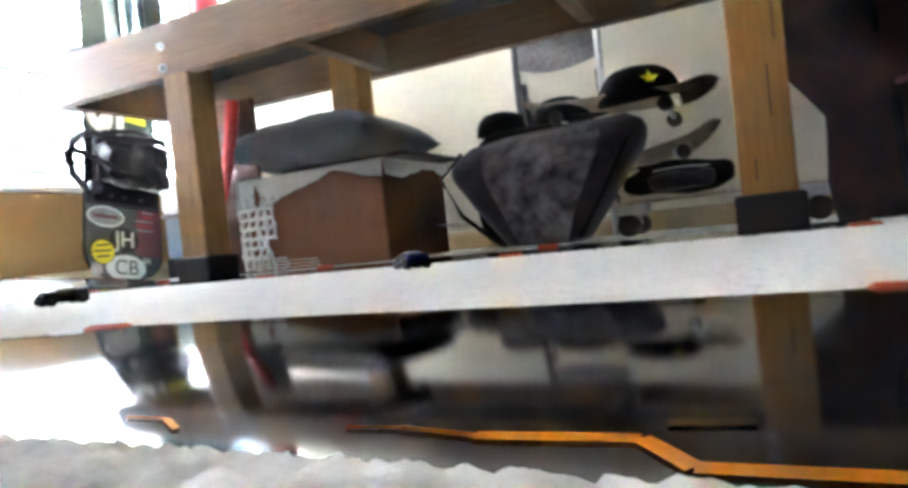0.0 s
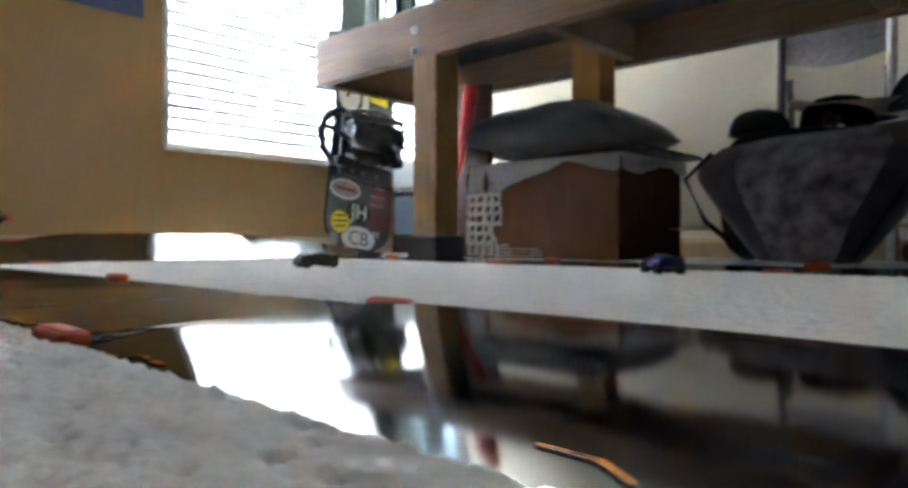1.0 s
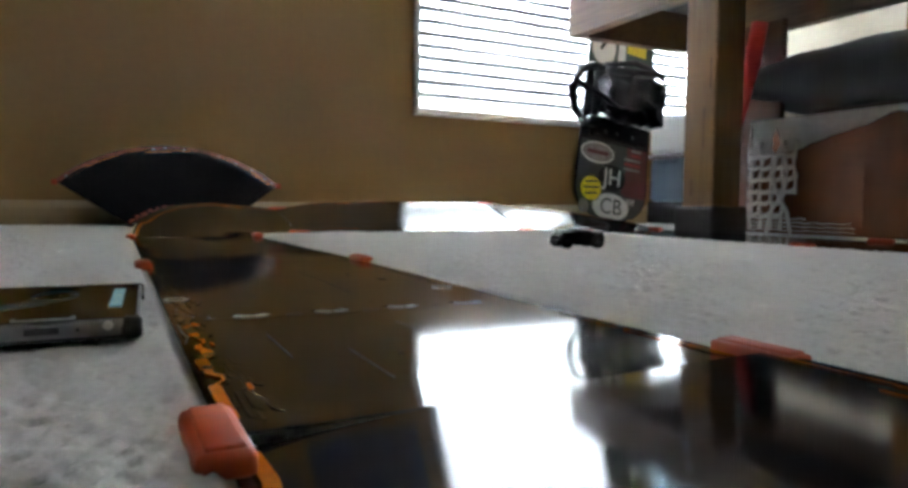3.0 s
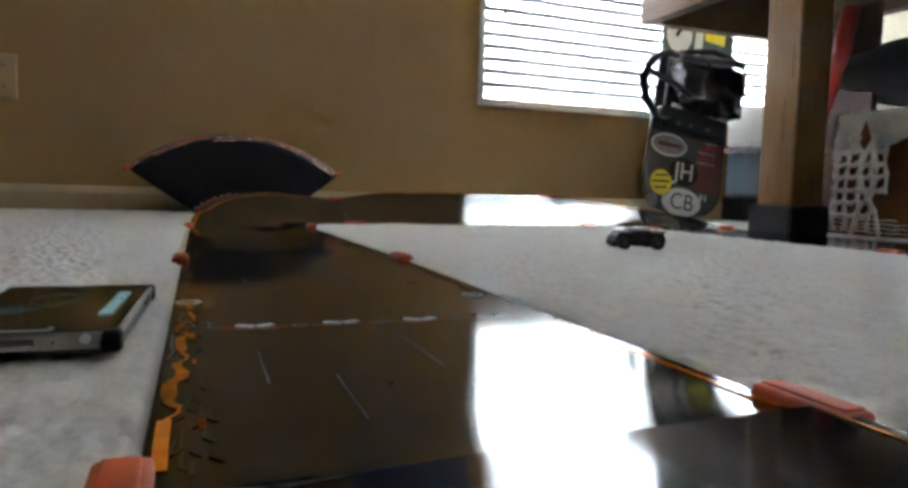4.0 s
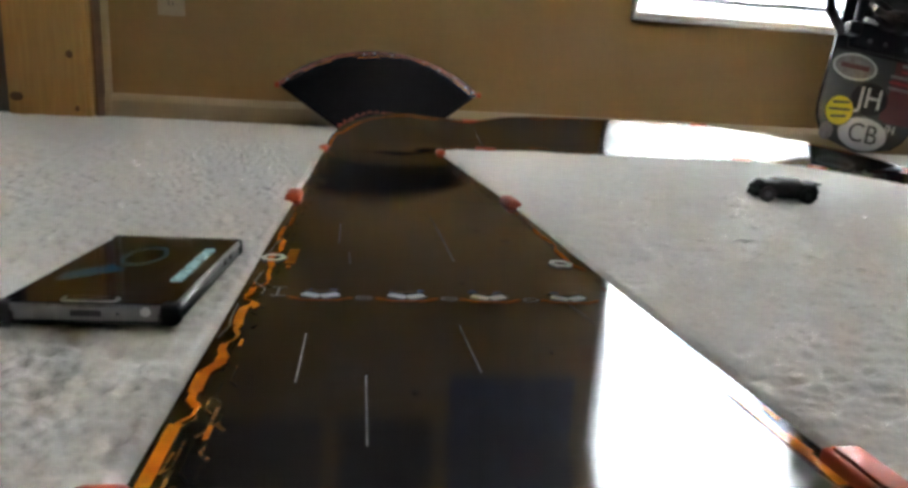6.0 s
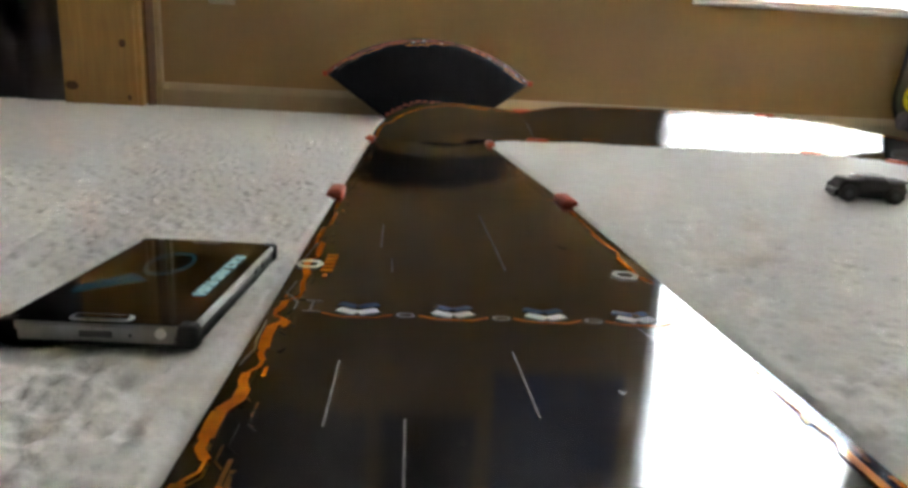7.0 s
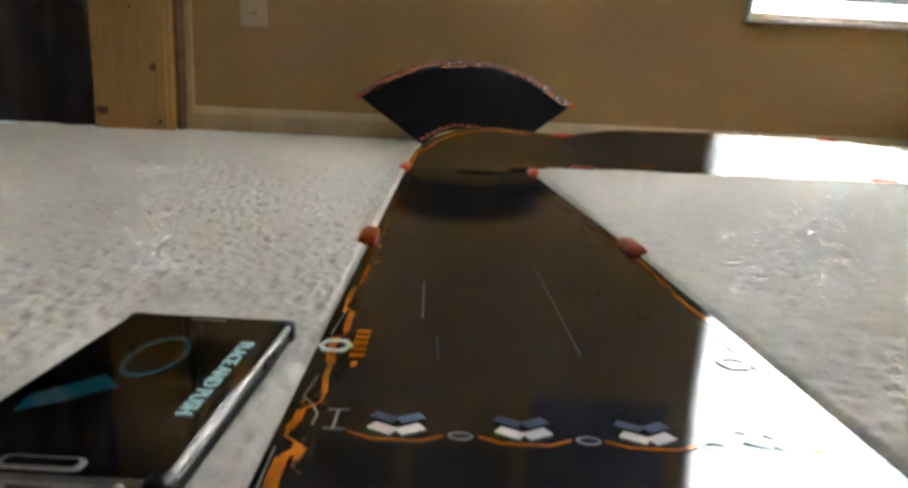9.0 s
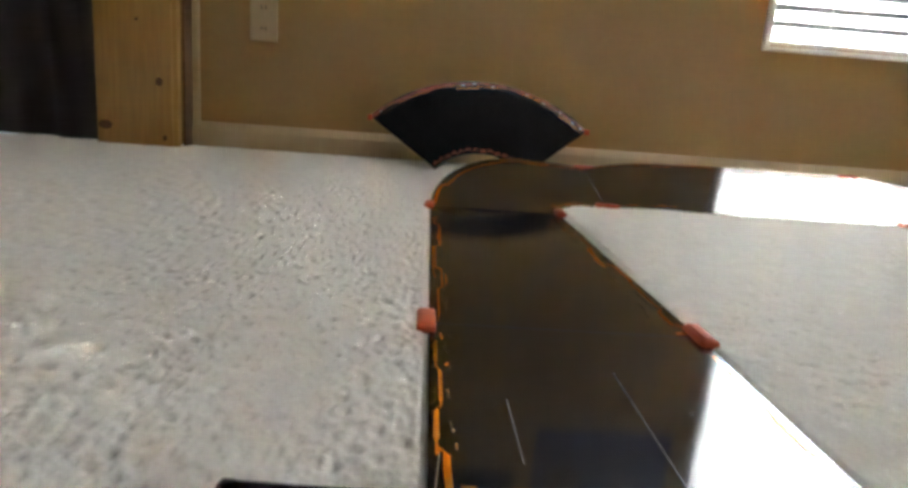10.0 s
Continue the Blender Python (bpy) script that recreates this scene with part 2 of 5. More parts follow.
def rod(bm, p0, p1, r0, r1=None, seg=14, caps=True):
    p0, p1 = Vector(p0), Vector(p1)
    d = p1 - p0
    m = Matrix.Translation((p0 + p1) / 2) @ d.to_track_quat("Z", "Y").to_matrix().to_4x4()
    bmesh.ops.create_cone(bm, cap_ends=caps, segments=seg, radius1=r0, radius2=r0 if r1 is None else r1, depth=d.length, matrix=m)
    return bm


def tube(bm, pts, r, seg=8):
    pts = [Vector(p) for p in pts]
    rings = []
    for i, p in enumerate(pts):
        d = (pts[min(i + 1, len(pts) - 1)] - pts[max(i - 1, 0)]).normalized()
        q = d.to_track_quat("Z", "Y")
        rr = r[i] if isinstance(r, (list, tuple)) else r
        rings.append([bm.verts.new(p + q @ Vector((math.cos(a) * rr, math.sin(a) * rr, 0))) for a in [2 * math.pi * k / seg for k in range(seg)]])
    for a, b in zip(rings, rings[1:]):
        for k in range(seg):
            bm.faces.new((a[k], a[(k + 1) % seg], b[(k + 1) % seg], b[k]))
    bm.faces.new(rings[0][::-1])
    bm.faces.new(rings[-1])
    return bm


def plate(bm, outline, y0, y1):
    """A flat outline in x and z, extruded from y0 to y1."""
    a = [bm.verts.new((x, y0, z)) for x, z in outline]
    b = [bm.verts.new((x, y1, z)) for x, z in outline]
    bm.faces.new(a)
    bm.faces.new(b[::-1])
    n = len(a)
    for i in range(n):
        bm.faces.new((a[i], b[i], b[(i + 1) % n], a[(i + 1) % n]))
    return bm


def oval(cx, cz, rx, rz, n=36):
    return [(cx + rx * math.cos(2 * math.pi * i / n), cz + rz * math.sin(2 * math.pi * i / n)) for i in range(n)]


def blob(bm, c, r, seg=24, rings=14, power=1.0, wob=0.0, wscale=6.0):
    """A closed rounded body: super-ellipsoid with noise."""
    g = bmesh.ops.create_uvsphere(bm, u_segments=seg, v_segments=rings, radius=1.0)
    for v in g["verts"]:
        p = v.co.normalized()
        q = Vector([math.copysign(abs(t) ** power, t) for t in p])
        q = Vector((q.x * r[0], q.y * r[1], q.z * r[2])) + Vector(c)
        v.co = q + wob * noise.noise_vector(q * wscale)
    return bm


def lettering(name, text, size, material, parent, m):
    cu = bpy.data.curves.new(name, "FONT")
    cu.body, cu.size, cu.align_x, cu.align_y, cu.extrude = text, size, "CENTER", "CENTER", 0.0004
    tmp = new(name, cu)
    dg = bpy.context.evaluated_depsgraph_get()
    me = bpy.data.meshes.new_from_object(tmp.evaluated_get(dg))
    bpy.data.objects.remove(tmp)
    me.materials.clear()
    me.materials.append(material)
    ob = new(name, me)
    ob.parent, ob.matrix_local = parent, m
    return ob


def structure(name, bm, material, label, category):
    return tagged(part(name, bm, material), label, category, kind="structure")


# ---- the room ----
XW, XE, YS, CZ = -3.2, 1.97, -4.4, 2.44
bm = bmesh.new()
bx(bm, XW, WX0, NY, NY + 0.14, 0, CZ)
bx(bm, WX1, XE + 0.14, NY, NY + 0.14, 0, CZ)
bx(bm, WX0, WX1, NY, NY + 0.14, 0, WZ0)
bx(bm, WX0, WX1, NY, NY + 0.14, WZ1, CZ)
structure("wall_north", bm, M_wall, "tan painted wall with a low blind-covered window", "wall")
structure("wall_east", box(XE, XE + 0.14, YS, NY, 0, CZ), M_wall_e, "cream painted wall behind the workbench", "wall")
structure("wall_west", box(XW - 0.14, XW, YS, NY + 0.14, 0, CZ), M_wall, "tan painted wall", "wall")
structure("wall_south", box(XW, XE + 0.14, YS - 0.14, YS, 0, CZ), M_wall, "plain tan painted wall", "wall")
# ceiling is out of view; its dark colour holds down bounced light
structure("ceiling", box(XW, XE, YS, NY, CZ, CZ + 0.1), M_ceiling, "unseen textured ceiling, coloured dark to hold down bounced light", "ceiling")
bm = bmesh.new()
bmesh.ops.create_grid(bm, x_segments=8, y_segments=8, size=400, matrix=Matrix.Translation((0, 0, -0.6)))
structure("ground", bm, M_ground, "dry ground outside the house", "ground")

bm = bmesh.new()
prof = [(0, 0), (0.014, 0), (0.014, 0.052), (0.010, 0.060), (0.005, 0.068), (0, 0.070)]


def skirting(bm, p0, p1, nrm):
    p0, p1, nrm = Vector(p0), Vector(p1), Vector(nrm)
    a = [bm.verts.new(p0 + nrm * d + Vector((0, 0, z))) for d, z in prof]
    b = [bm.verts.new(p1 + nrm * d + Vector((0, 0, z))) for d, z in prof]
    for i in range(len(a)):
        bm.faces.new((a[i], a[(i + 1) % len(a)], b[(i + 1) % len(a)], b[i]))


skirting(bm, (-0.72, NY - 0.001, -0.006), (XE, NY - 0.001, -0.006), (0, -1, 0))
structure("baseboard", bm, M_trim, "tan painted baseboard along the window wall", "baseboard")
bm = bmesh.new()
skirting(bm, (XE - 0.001, YS, -0.006), (XE - 0.001, NY - 0.02, -0.006), (-1, 0, 0))
structure("baseboard_east", bm, M_trim, "tan painted baseboard under the cream wall", "baseboard")

# window frame, panes and sill
win = tagged(new("window_1"), "white vinyl window behind a closed blind", "window", kind="structure")
bm = bmesh.new()
for a in ((WX0, WX0 + 0.03, WZ0, WZ1), (WX1 - 0.03, WX1, WZ0, WZ1), (WX0 + 0.03, WX1 - 0.03, WZ0, WZ0 + 0.03), (WX0 + 0.03, WX1 - 0.03, WZ1 - 0.03, WZ1), (1.25, 1.28, WZ0 + 0.03, WZ1 - 0.03)):
    bx(bm, a[0], a[1], NY + 0.085, NY + 0.12, a[2], a[3])
part("window_frame", bm, M_white, win)
for x0, x1 in ((WX0 + 0.03, 1.25), (1.28, WX1 - 0.03)):
    g = part("pane", box(x0, x1, NY + 0.10, NY + 0.104, WZ0 + 0.03, WZ1 - 0.03), M_glass, win)
    g.visible_shadow = False
bm = bmesh.new()
bx(bm, WX0 - 0.016, WX0, NY - 0.012, NY + 0.085, WZ0 - 0.004, WZ1, 0.002)
bx(bm, WX1, WX1 + 0.016, NY - 0.012, NY + 0.085, WZ0 - 0.004, WZ1, 0.002)
part("jamb_lining", bm, M_white, win)
part("window_sill", box(WX0 - 0.016, WX1 + 0.016, NY - 0.014, NY + 0.085, WZ0 - 0.016, WZ0 - 0.004, 0.003), M_white, win)

# blind
blind = thing("window_blind", pose(0, 0, 0), "closed white horizontal slat blind with pull cords", "blind")
PITCH = 0.0385
slat = bmesh.new()
L0, L1 = WX0 + 0.002, WX1 - 0.002
prof2 = [(-0.0078, 0.0255), (-0.0025, 0.013), (0.0, 0.0), (0.0025, -0.013), (0.0078, -0.0255)]
top = [(slat.verts.new((L0, y, z)), slat.verts.new((L1, y, z))) for y, z in prof2]
bot = [(slat.verts.new((L0, y + 0.0022, z + 0.0008)), slat.verts.new((L1, y + 0.0022, z + 0.0008))) for y, z in prof2]
for i in range(4):
    slat.faces.new((top[i][0], top[i][1], top[i + 1][1], top[i + 1][0]))
    slat.faces.new((bot[i][0], bot[i + 1][0], bot[i + 1][1], bot[i][1]))
slat.faces.new((top[0][0], bot[0][0], bot[0][1], top[0][1]))
slat.faces.new((top[4][0], top[4][1], bot[4][1], bot[4][0]))
for s in (0, 1):
    slat.faces.new([v[s] for v in top] + [v[s] for v in bot[::-1]])
bx(slat, L0, L1, -0.0116, -0.0080, 0.0120, 0.0275)      # opaque grey strip along the upper edge, stands in for the shade line between slats
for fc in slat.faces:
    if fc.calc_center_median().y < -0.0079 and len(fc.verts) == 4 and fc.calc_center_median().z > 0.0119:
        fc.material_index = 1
slat_me = finish("slat", slat, [M_slat, M_lineshade])
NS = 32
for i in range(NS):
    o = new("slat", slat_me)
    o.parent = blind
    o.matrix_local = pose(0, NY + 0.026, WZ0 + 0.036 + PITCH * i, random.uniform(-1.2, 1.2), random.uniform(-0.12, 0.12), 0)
part("bottom_rail", box(L0, L1, NY + 0.014, NY + 0.042, WZ0 - 0.003, WZ0 + 0.012, 0.003), M_white, blind)
for lx in (WX0 + 0.16, 1.27, WX1 - 0.16):
    part("ladder_cord", rod(bmesh.new(), (lx, NY + 0.012, WZ0), (lx, NY + 0.012, WZ1 - 0.02), 0.0011, seg=6), M_white, blind)
for lx, lz in ((0.815, 0.70), (0.806, 0.645)):
    t = part("pull_cord", rod(bmesh.new(), (lx, NY + 0.006, lz), (lx, NY + 0.006, WZ1 - 0.02), 0.0009, seg=6), M_white, blind)
    part("tassel", rod(bmesh.new(), (lx, NY + 0.006, lz - 0.022), (lx, NY + 0.006, lz), 0.0055, 0.003, seg=10), M_grey, t, "grey cord tassel")

# outlet
out = thing("wall_outlet", pose(-0.54, NY, 0.325), "almond plastic wall outlet cover", "outlet")
part("cover_plate", box(-0.034, 0.034, -0.006, 0, -0.055, 0.055, 0.003), M_trim, out)
for dz in (-0.025, 0.025):
    s = part("socket", plate(bmesh.new(), oval(0, dz, 0.015, 0.017, 20), -0.0075, -0.005), M_trim, out)
    for dx in (-0.005, 0.005):
        part("slot", box(dx - 0.001, dx + 0.001, -0.0082, -0.007, dz - 0.004, dz + 0.006), M_blackpl, s, "dark slot")

# posters on the window wall
po = thing("poster", pose(0.453, NY - 0.003, 1.10), "dark blue paper poster on the tan wall", "poster")
part("sheet", box(-0.202, 0.202, -0.001, 0.001, -0.355, 0.36), M_poster, po)
po = thing("poster", pose(0.06, NY - 0.003, 1.24), "narrow black framed print on the tan wall", "poster")
part("sheet", box(-0.15, 0.14, -0.002, 0.001, -0.34, 0.30), M_poster2, po)
# unseen sheet, added so the left of the track reflects something dark
po = thing("poster", pose(-0.36, NY - 0.003, 1.24), "wide dark brown sheet added out of view to darken the track's reflection", "poster")
part("sheet", box(-0.22, 0.22, -0.001, 0.001, -0.34, 0.32), M_added_sheet, po)


# ---- carpet ----
W0, FX0 = 0.105, 0.98


def carpet():
    """One sheet: a fine tufted patch round the track, and coarse cells out to the walls."""
    rng = np.random.RandomState(4)
    xs = np.concatenate([np.linspace(XW, -1.3, 160)[:-1], np.arange(-1.3, -0.45, 0.0055), np.arange(-0.45, -0.32, 0.0029), np.arange(-0.32, -0.10, 0.0016), np.arange(-0.10, 0.12, 0.006), np.arange(0.12, 0.7, 0.0035), np.arange(0.7, 1.12, 0.006), np.linspace(1.12, XE, 110)])
    ys = np.concatenate([np.linspace(YS, -1.75, 60)[:-1], np.arange(-1.75, -1.62, 0.0029), np.arange(-1.62, -1.0, 0.0018), np.arange(-1.0, -0.45, 0.0029), np.arange(-0.45, NY, 0.005)])
    X, Y = np.meshgrid(xs, ys, indexing="ij")

    def worley(X, Y, cell, seed):
        r = np.random.RandomState(seed)
        n = 512
        jx, jy, hh = r.rand(n, n), r.rand(n, n), r.rand(n, n)
        ix, iy = np.floor(X / cell).astype(int), np.floor(Y / cell).astype(int)
        best, hb = np.full(X.shape, 9.0), np.zeros(X.shape)
        for dx in (-1, 0, 1):
            for dy in (-1, 0, 1):
                a, b = ix + dx, iy + dy
                px, py = (a + jx[a % n, b % n]) * cell, (b + jy[a % n, b % n]) * cell
                d = np.hypot(X - px, Y - py) / cell
                m = d < best
                best = np.where(m, d, best)
                hb = np.where(m, hh[a % n, b % n], hb)
        return best, hb

    d1, h1 = worley(X, Y, 0.0072, 3)
    d2, h2 = worley(X + 0.5, Y + 0.5, 0.034, 8)
    Z = -0.0015 - 0.0021 * np.clip(d1, 0, 1) ** 1.4 - 0.0012 * h1 - 0.0007 * np.clip(d2, 0, 1) + 0.0011 * (rng.rand(*X.shape) - 0.5)
    # the pile stands a little higher beside the track and is pressed down under it
    below = Y < 0
    gap = np.where(below, np.minimum(np.maximum(X - 0.115, -W0 - X), np.abs(X - FX0) - W0),
                   np.where(X < 2 * W0, np.abs(np.hypot(X - 2 * W0, Y) - 2 * W0) - W0, np.where(X > FX0 - 2 * W0, np.abs(np.hypot(X - (FX0 - 2 * W0), Y) - 2 * W0) - W0, np.abs(Y - 2 * W0) - W0)))
    off = np.where(below & (X > -0.3) & (X < 0.4), -0.001, 0.004)
    Z += np.clip((gap + off) / 0.0035, -0.4, 1) * 0.0058 * np.clip((1.2 - np.abs(X)) / 0.1, 0, 1)
    pits, hp = worley(X + 0.2, Y + 0.1, 0.018, 17)
    Z -= np.where(hp > 0.5, np.where(X > 0.12, 0.0024, 0.0038) * np.clip(1 - pits / 0.25, 0, 1) ** 0.8, 0)
    nx, ny = X.shape
    me = bpy.data.meshes.new("carpet")
    me.vertices.add(nx * ny)
    me.vertices.foreach_set("co", np.stack([X, Y, Z], -1).astype(np.float32).ravel())
    i = (np.arange(nx - 1)[:, None] * ny + np.arange(ny - 1)[None, :]).ravel()
    q = np.stack([i, i + ny, i + ny + 1, i + 1], -1).astype(np.int32)
    me.loops.add(q.size)
    me.loops.foreach_set("vertex_index", q.ravel())
    me.polygons.add(len(q))
    me.polygons.foreach_set("loop_start", np.arange(0, q.size, 4, dtype=np.int32))
    me.polygons.foreach_set("use_smooth", np.ones(len(q), dtype=bool))
    me.update(calc_edges=True)
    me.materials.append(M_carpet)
    return tagged(new("floor", me), "light greige cut-pile bedroom carpet", "carpet", kind="structure")


carpet()

# ---- race track ----
W = 0.105
THICK = 0.0012
FX = 0.77          # where the far straight meets the second bend


def bank1(s):
    return 0.060 * math.sin(min(1.0, s * 1.5) * math.pi / 2) - 0.012 * max(0.0, (s - 0.7) / 0.3)


def sag(u):
    """Cross-section of the near piece: the left edge sinks into the pile."""
    return 0.0045 - 0.2205 * (0.010 * u + 0.025 * u ** 4)


def left_straight(y0, y1, crown=0.0, curl=0.0):
    def f(s, u):
        y = y0 + (y1 - y0) * s
        xr = W + 0.011 * min(1.0, -y / 0.6)
        x = xr - (xr + W) * u
        lift = 0.0018 * math.sin(9.0 * y + 2 * u) + 0.0009 * math.sin(23 * y)
        return Vector((x, y, THICK + 0.0008 + lift * 0.22 + crown * sag(u) + curl * max(0.0, (s - 0.965) / 0.035) ** 2))
    return f


def bend_one(s, u):
    a = math.pi - s * math.pi / 2
    r = W + 2 * W * u
    return Vector((2 * W + r * math.cos(a), r * math.sin(a), THICK + 0.0008 + bank1(s) * u ** 1.2))


def far_straight(s, u):
    b = 0.048 + 0.020 * math.sin(min(1.0, s * 2.2) * math.pi / 2)
    return Vector((2 * W + (FX - 2 * W) * s, W + 2 * W * u, THICK + 0.0008 + 0.004 * math.sin(math.pi * max(0, 1 - 3 * s)) + b * u ** 1.1))


def bend_two(s, u):
    a = math.pi / 2 - s * math.pi / 2
    r = W + 2 * W * u
    b = 0.066 * (1 - s) ** 0.8 + 0.004
    return Vector((FX + r * math.cos(a), r * math.sin(a), THICK + 0.0008 + b * u ** 1.1))


def right_straight(y0, y1):
    def f(s, u):
        return Vector((FX + W + 2 * W * u, y0 + (y1 - y0) * s, THICK + 0.0008 + 0.004 * u))
    return f


def track_mesh(f, ns=28, nu=10):
    bm = bmesh.new()
    t = [[bm.verts.new(f(i / ns, j / nu)) for j in range(nu + 1)] for i in range(ns + 1)]
    e = [[bm.verts.new(f(i / ns, j / nu)) if i in (0, ns) or j in (0, nu) else None for j in range(nu + 1)] for i in range(ns + 1)]
    b = [[bm.verts.new(f(i / ns, j / nu) - Vector((0, 0, THICK))) for j in range(nu + 1)] for i in range(ns + 1)]
    for i in range(ns):
        for j in range(nu):
            bm.faces.new((t[i][j], t[i + 1][j], t[i + 1][j + 1], t[i][j + 1]))
            k = bm.faces.new((b[i][j], b[i][j + 1], b[i + 1][j + 1], b[i + 1][j]))
            k.material_index = 1
    for i in range(ns):
        for j in (0, nu):
            k = bm.faces.new((e[i][j], e[i + 1][j], b[i + 1][j], b[i][j]))
            k.material_index = 1
    for j in range(nu):
        for i in (0, ns):
            k = bm.faces.new((e[i][j], e[i][j + 1], b[i][j + 1], b[i][j]))
            k.material_index = 1
    for fc in bm.faces:
        fc.smooth = fc.material_index == 0
    return bm


def strip_on(f, pts, w, length, lift=0.0005):
    """A printed line on a track piece: points (s, u) with a width in metres."""
    bm = bmesh.new()
    dense = []
    for (a, b) in zip(pts, pts[1:]):
        n = max(1, int(abs(b[0] - a[0]) * 30))
        dense += [(a[0] + (b[0] - a[0]) * k / n, a[1] + (b[1] - a[1]) * k / n) for k in range(n)]
    dense.append(pts[-1])
    prev = None
    for i, (s, u) in enumerate(dense):
        a, b = dense[max(i - 1, 0)], dense[min(i + 1, len(dense) - 1)]
        d = Vector(((b[0] - a[0]) * length, (b[1] - a[1]) * 2 * W))
        d = d.normalized() if d.length else Vector((1, 0))
        ds, du = -d.y * w / 2 / length, d.x * w / 2 / (2 * W)
        up = Vector((0, 0, lift))
        c = [(min(1, max(0, s + ds)), min(1, max(0, u + du))), (min(1, max(0, s - ds)), min(1, max(0, u - du)))]
        cur = [bm.verts.new(f(*q) + up) for q in c]
        if prev and (prev[0].co - cur[0].co).length + (prev[1].co - cur[1].co).length > 1e-6:
            bm.faces.new((prev[0], prev[1], cur[1], cur[0]))
        prev = cur
    return bm


def border(f, piece, length, side, rng, bold=1.0):
    """The orange circuit-like print along one edge of a piece."""
    def U(d):
        return d / (2 * W) if side == 0 else 1 - d / (2 * W)
    s, d, pts, n = 0.015, 0.007, [], 0
    while s < 0.985:
        run = rng.uniform(0.03, 0.10) / length
        e = min(0.985, s + run)
        pts = [(s, U(d)), (e, U(d))]
        d2 = rng.choice([0.0045, 0.008, 0.012, 0.016])
        s2 = min(0.99, e + abs(d2 - d) * 0.8 / length)
        pts.append((s2, U(d2)))
        w = rng.choice([0.0014, 0.0024, 0.0045]) * bold * (0.6 if side == 0 else 1.0)
        part("orange_line", strip_on(f, pts, w, length, 0.0005), M_ink, piece)
        s, d, n = s2 + 0.001, d2, n + 1
    for k in range(int(length * 55)):
        a = rng.uniform(0.02, 0.94)
        dd = rng.uniform(0.003, 0.022)
        part("circuit_print", strip_on(f, [(a, U(dd)), (a + rng.uniform(0.01, 0.03) / length, U(dd)), (a + 0.04 / length, U(dd + rng.uniform(-0.004, 0.004)))], rng.uniform(0.0008, 0.0026), length, 0.0004), rng.choice([M_ink2, M_ink2, M_ink2, M_ink, M_scuff]), piece)


def track_piece(f, length, label, seed, sides=(0, 1), ns=28, bold=1.0, top=None):
    rng = random.Random(seed)
    piece = thing("track_piece", pose(0, 0, 0), label, "toy track", "pieces of the race track")
    part("road_surface", track_mesh(f, ns), [top or M_track, M_trackedge], piece)
    for sd in sides:
        border(f, piece, length, sd, rng, bold)
    return piece


S_LABEL = "straight glossy black plastic toy race track piece on carpet"
straight_a = track_piece(left_straight(0, -0.56), 0.56, S_LABEL, 1)
straight_b = track_piece(left_straight(-0.562, -1.09, 0.0, 0.0012), 0.528, "straight black track piece with chevron starting line", 2, sides=())
straight_c = track_piece(left_straight(-1.092, -1.65, 1.0), 0.558, S_LABEL, 3, sides=(0,))
track_piece(left_straight(-1.652, -2.21), 0.558, S_LABEL, 4)
track_piece(bend_one, 0.33, "curved glossy black toy track piece, outer edge raised", 5, bold=0.95)
track_piece(far_straight, 0.56, "straight black toy track piece, tilted towards the window", 6, bold=0.55)
track_piece(bend_two, 0.33, "curved glossy black toy track piece beside the snowboard", 7, bold=0.55)
for k in range(3):
    track_piece(right_straight(-0.562 * k, -0.562 * k - 0.56), 0.56, "straight black toy track piece along the workbench", 8 + k, bold=0.6)

# printed marks on the starting piece
fb = left_straight(-0.562, -1.09, 0.0, 0.0012)
LB = 0.528
YC = -0.892


def s_of(y):
    return (-0.562 - y) / LB


def u_of(x):
    return (0.1155 - x) / (0.1155 + W)


for cx in (-0.062, -0.015, 0.0315, 0.078):
    for sg in (-1, 1):
        part("chevron", strip_on(fb, [(s_of(YC + 0.005), u_of(cx + sg * 0.0095)), (s_of(YC), u_of(cx + sg * 0.0006))], 0.0058, LB, 0.0006), M_inkw, straight_b, "white printed chevron")
        part("chevron", strip_on(fb, [(s_of(YC + 0.0135), u_of(cx + sg * 0.0095)), (s_of(YC + 0.0085), u_of(cx + sg * 0.0006))], 0.0052, LB, 0.0006), M_inkb, straight_b, "blue-grey printed chevron")
    part("start_line", strip_on(fb, [(s_of(YC - 0.001), u_of(cx - 0.017)), (s_of(YC - 0.005), u_of(cx - 0.009)), (s_of(YC - 0.0055), u_of(cx + 0.009)), (s_of(YC - 0.001), u_of(cx + 0.017))], 0.0014, LB, 0.0005), M_ink, straight_b, "orange starting line")
    mx = cx + 0.0235
    if mx < 0.095:
        oval_m = [(0.0042 * math.cos(2 * math.pi * k / 16), 0.0026 * math.sin(2 * math.pi * k / 16)) for k in range(17)]
        part("oval_mark", strip_on(fb, [(s_of(YC - 0.001 + v), u_of(mx + u)) for u, v in oval_m], 0.0009, LB, 0.0005), M_scratch, straight_b, "pale printed oval")
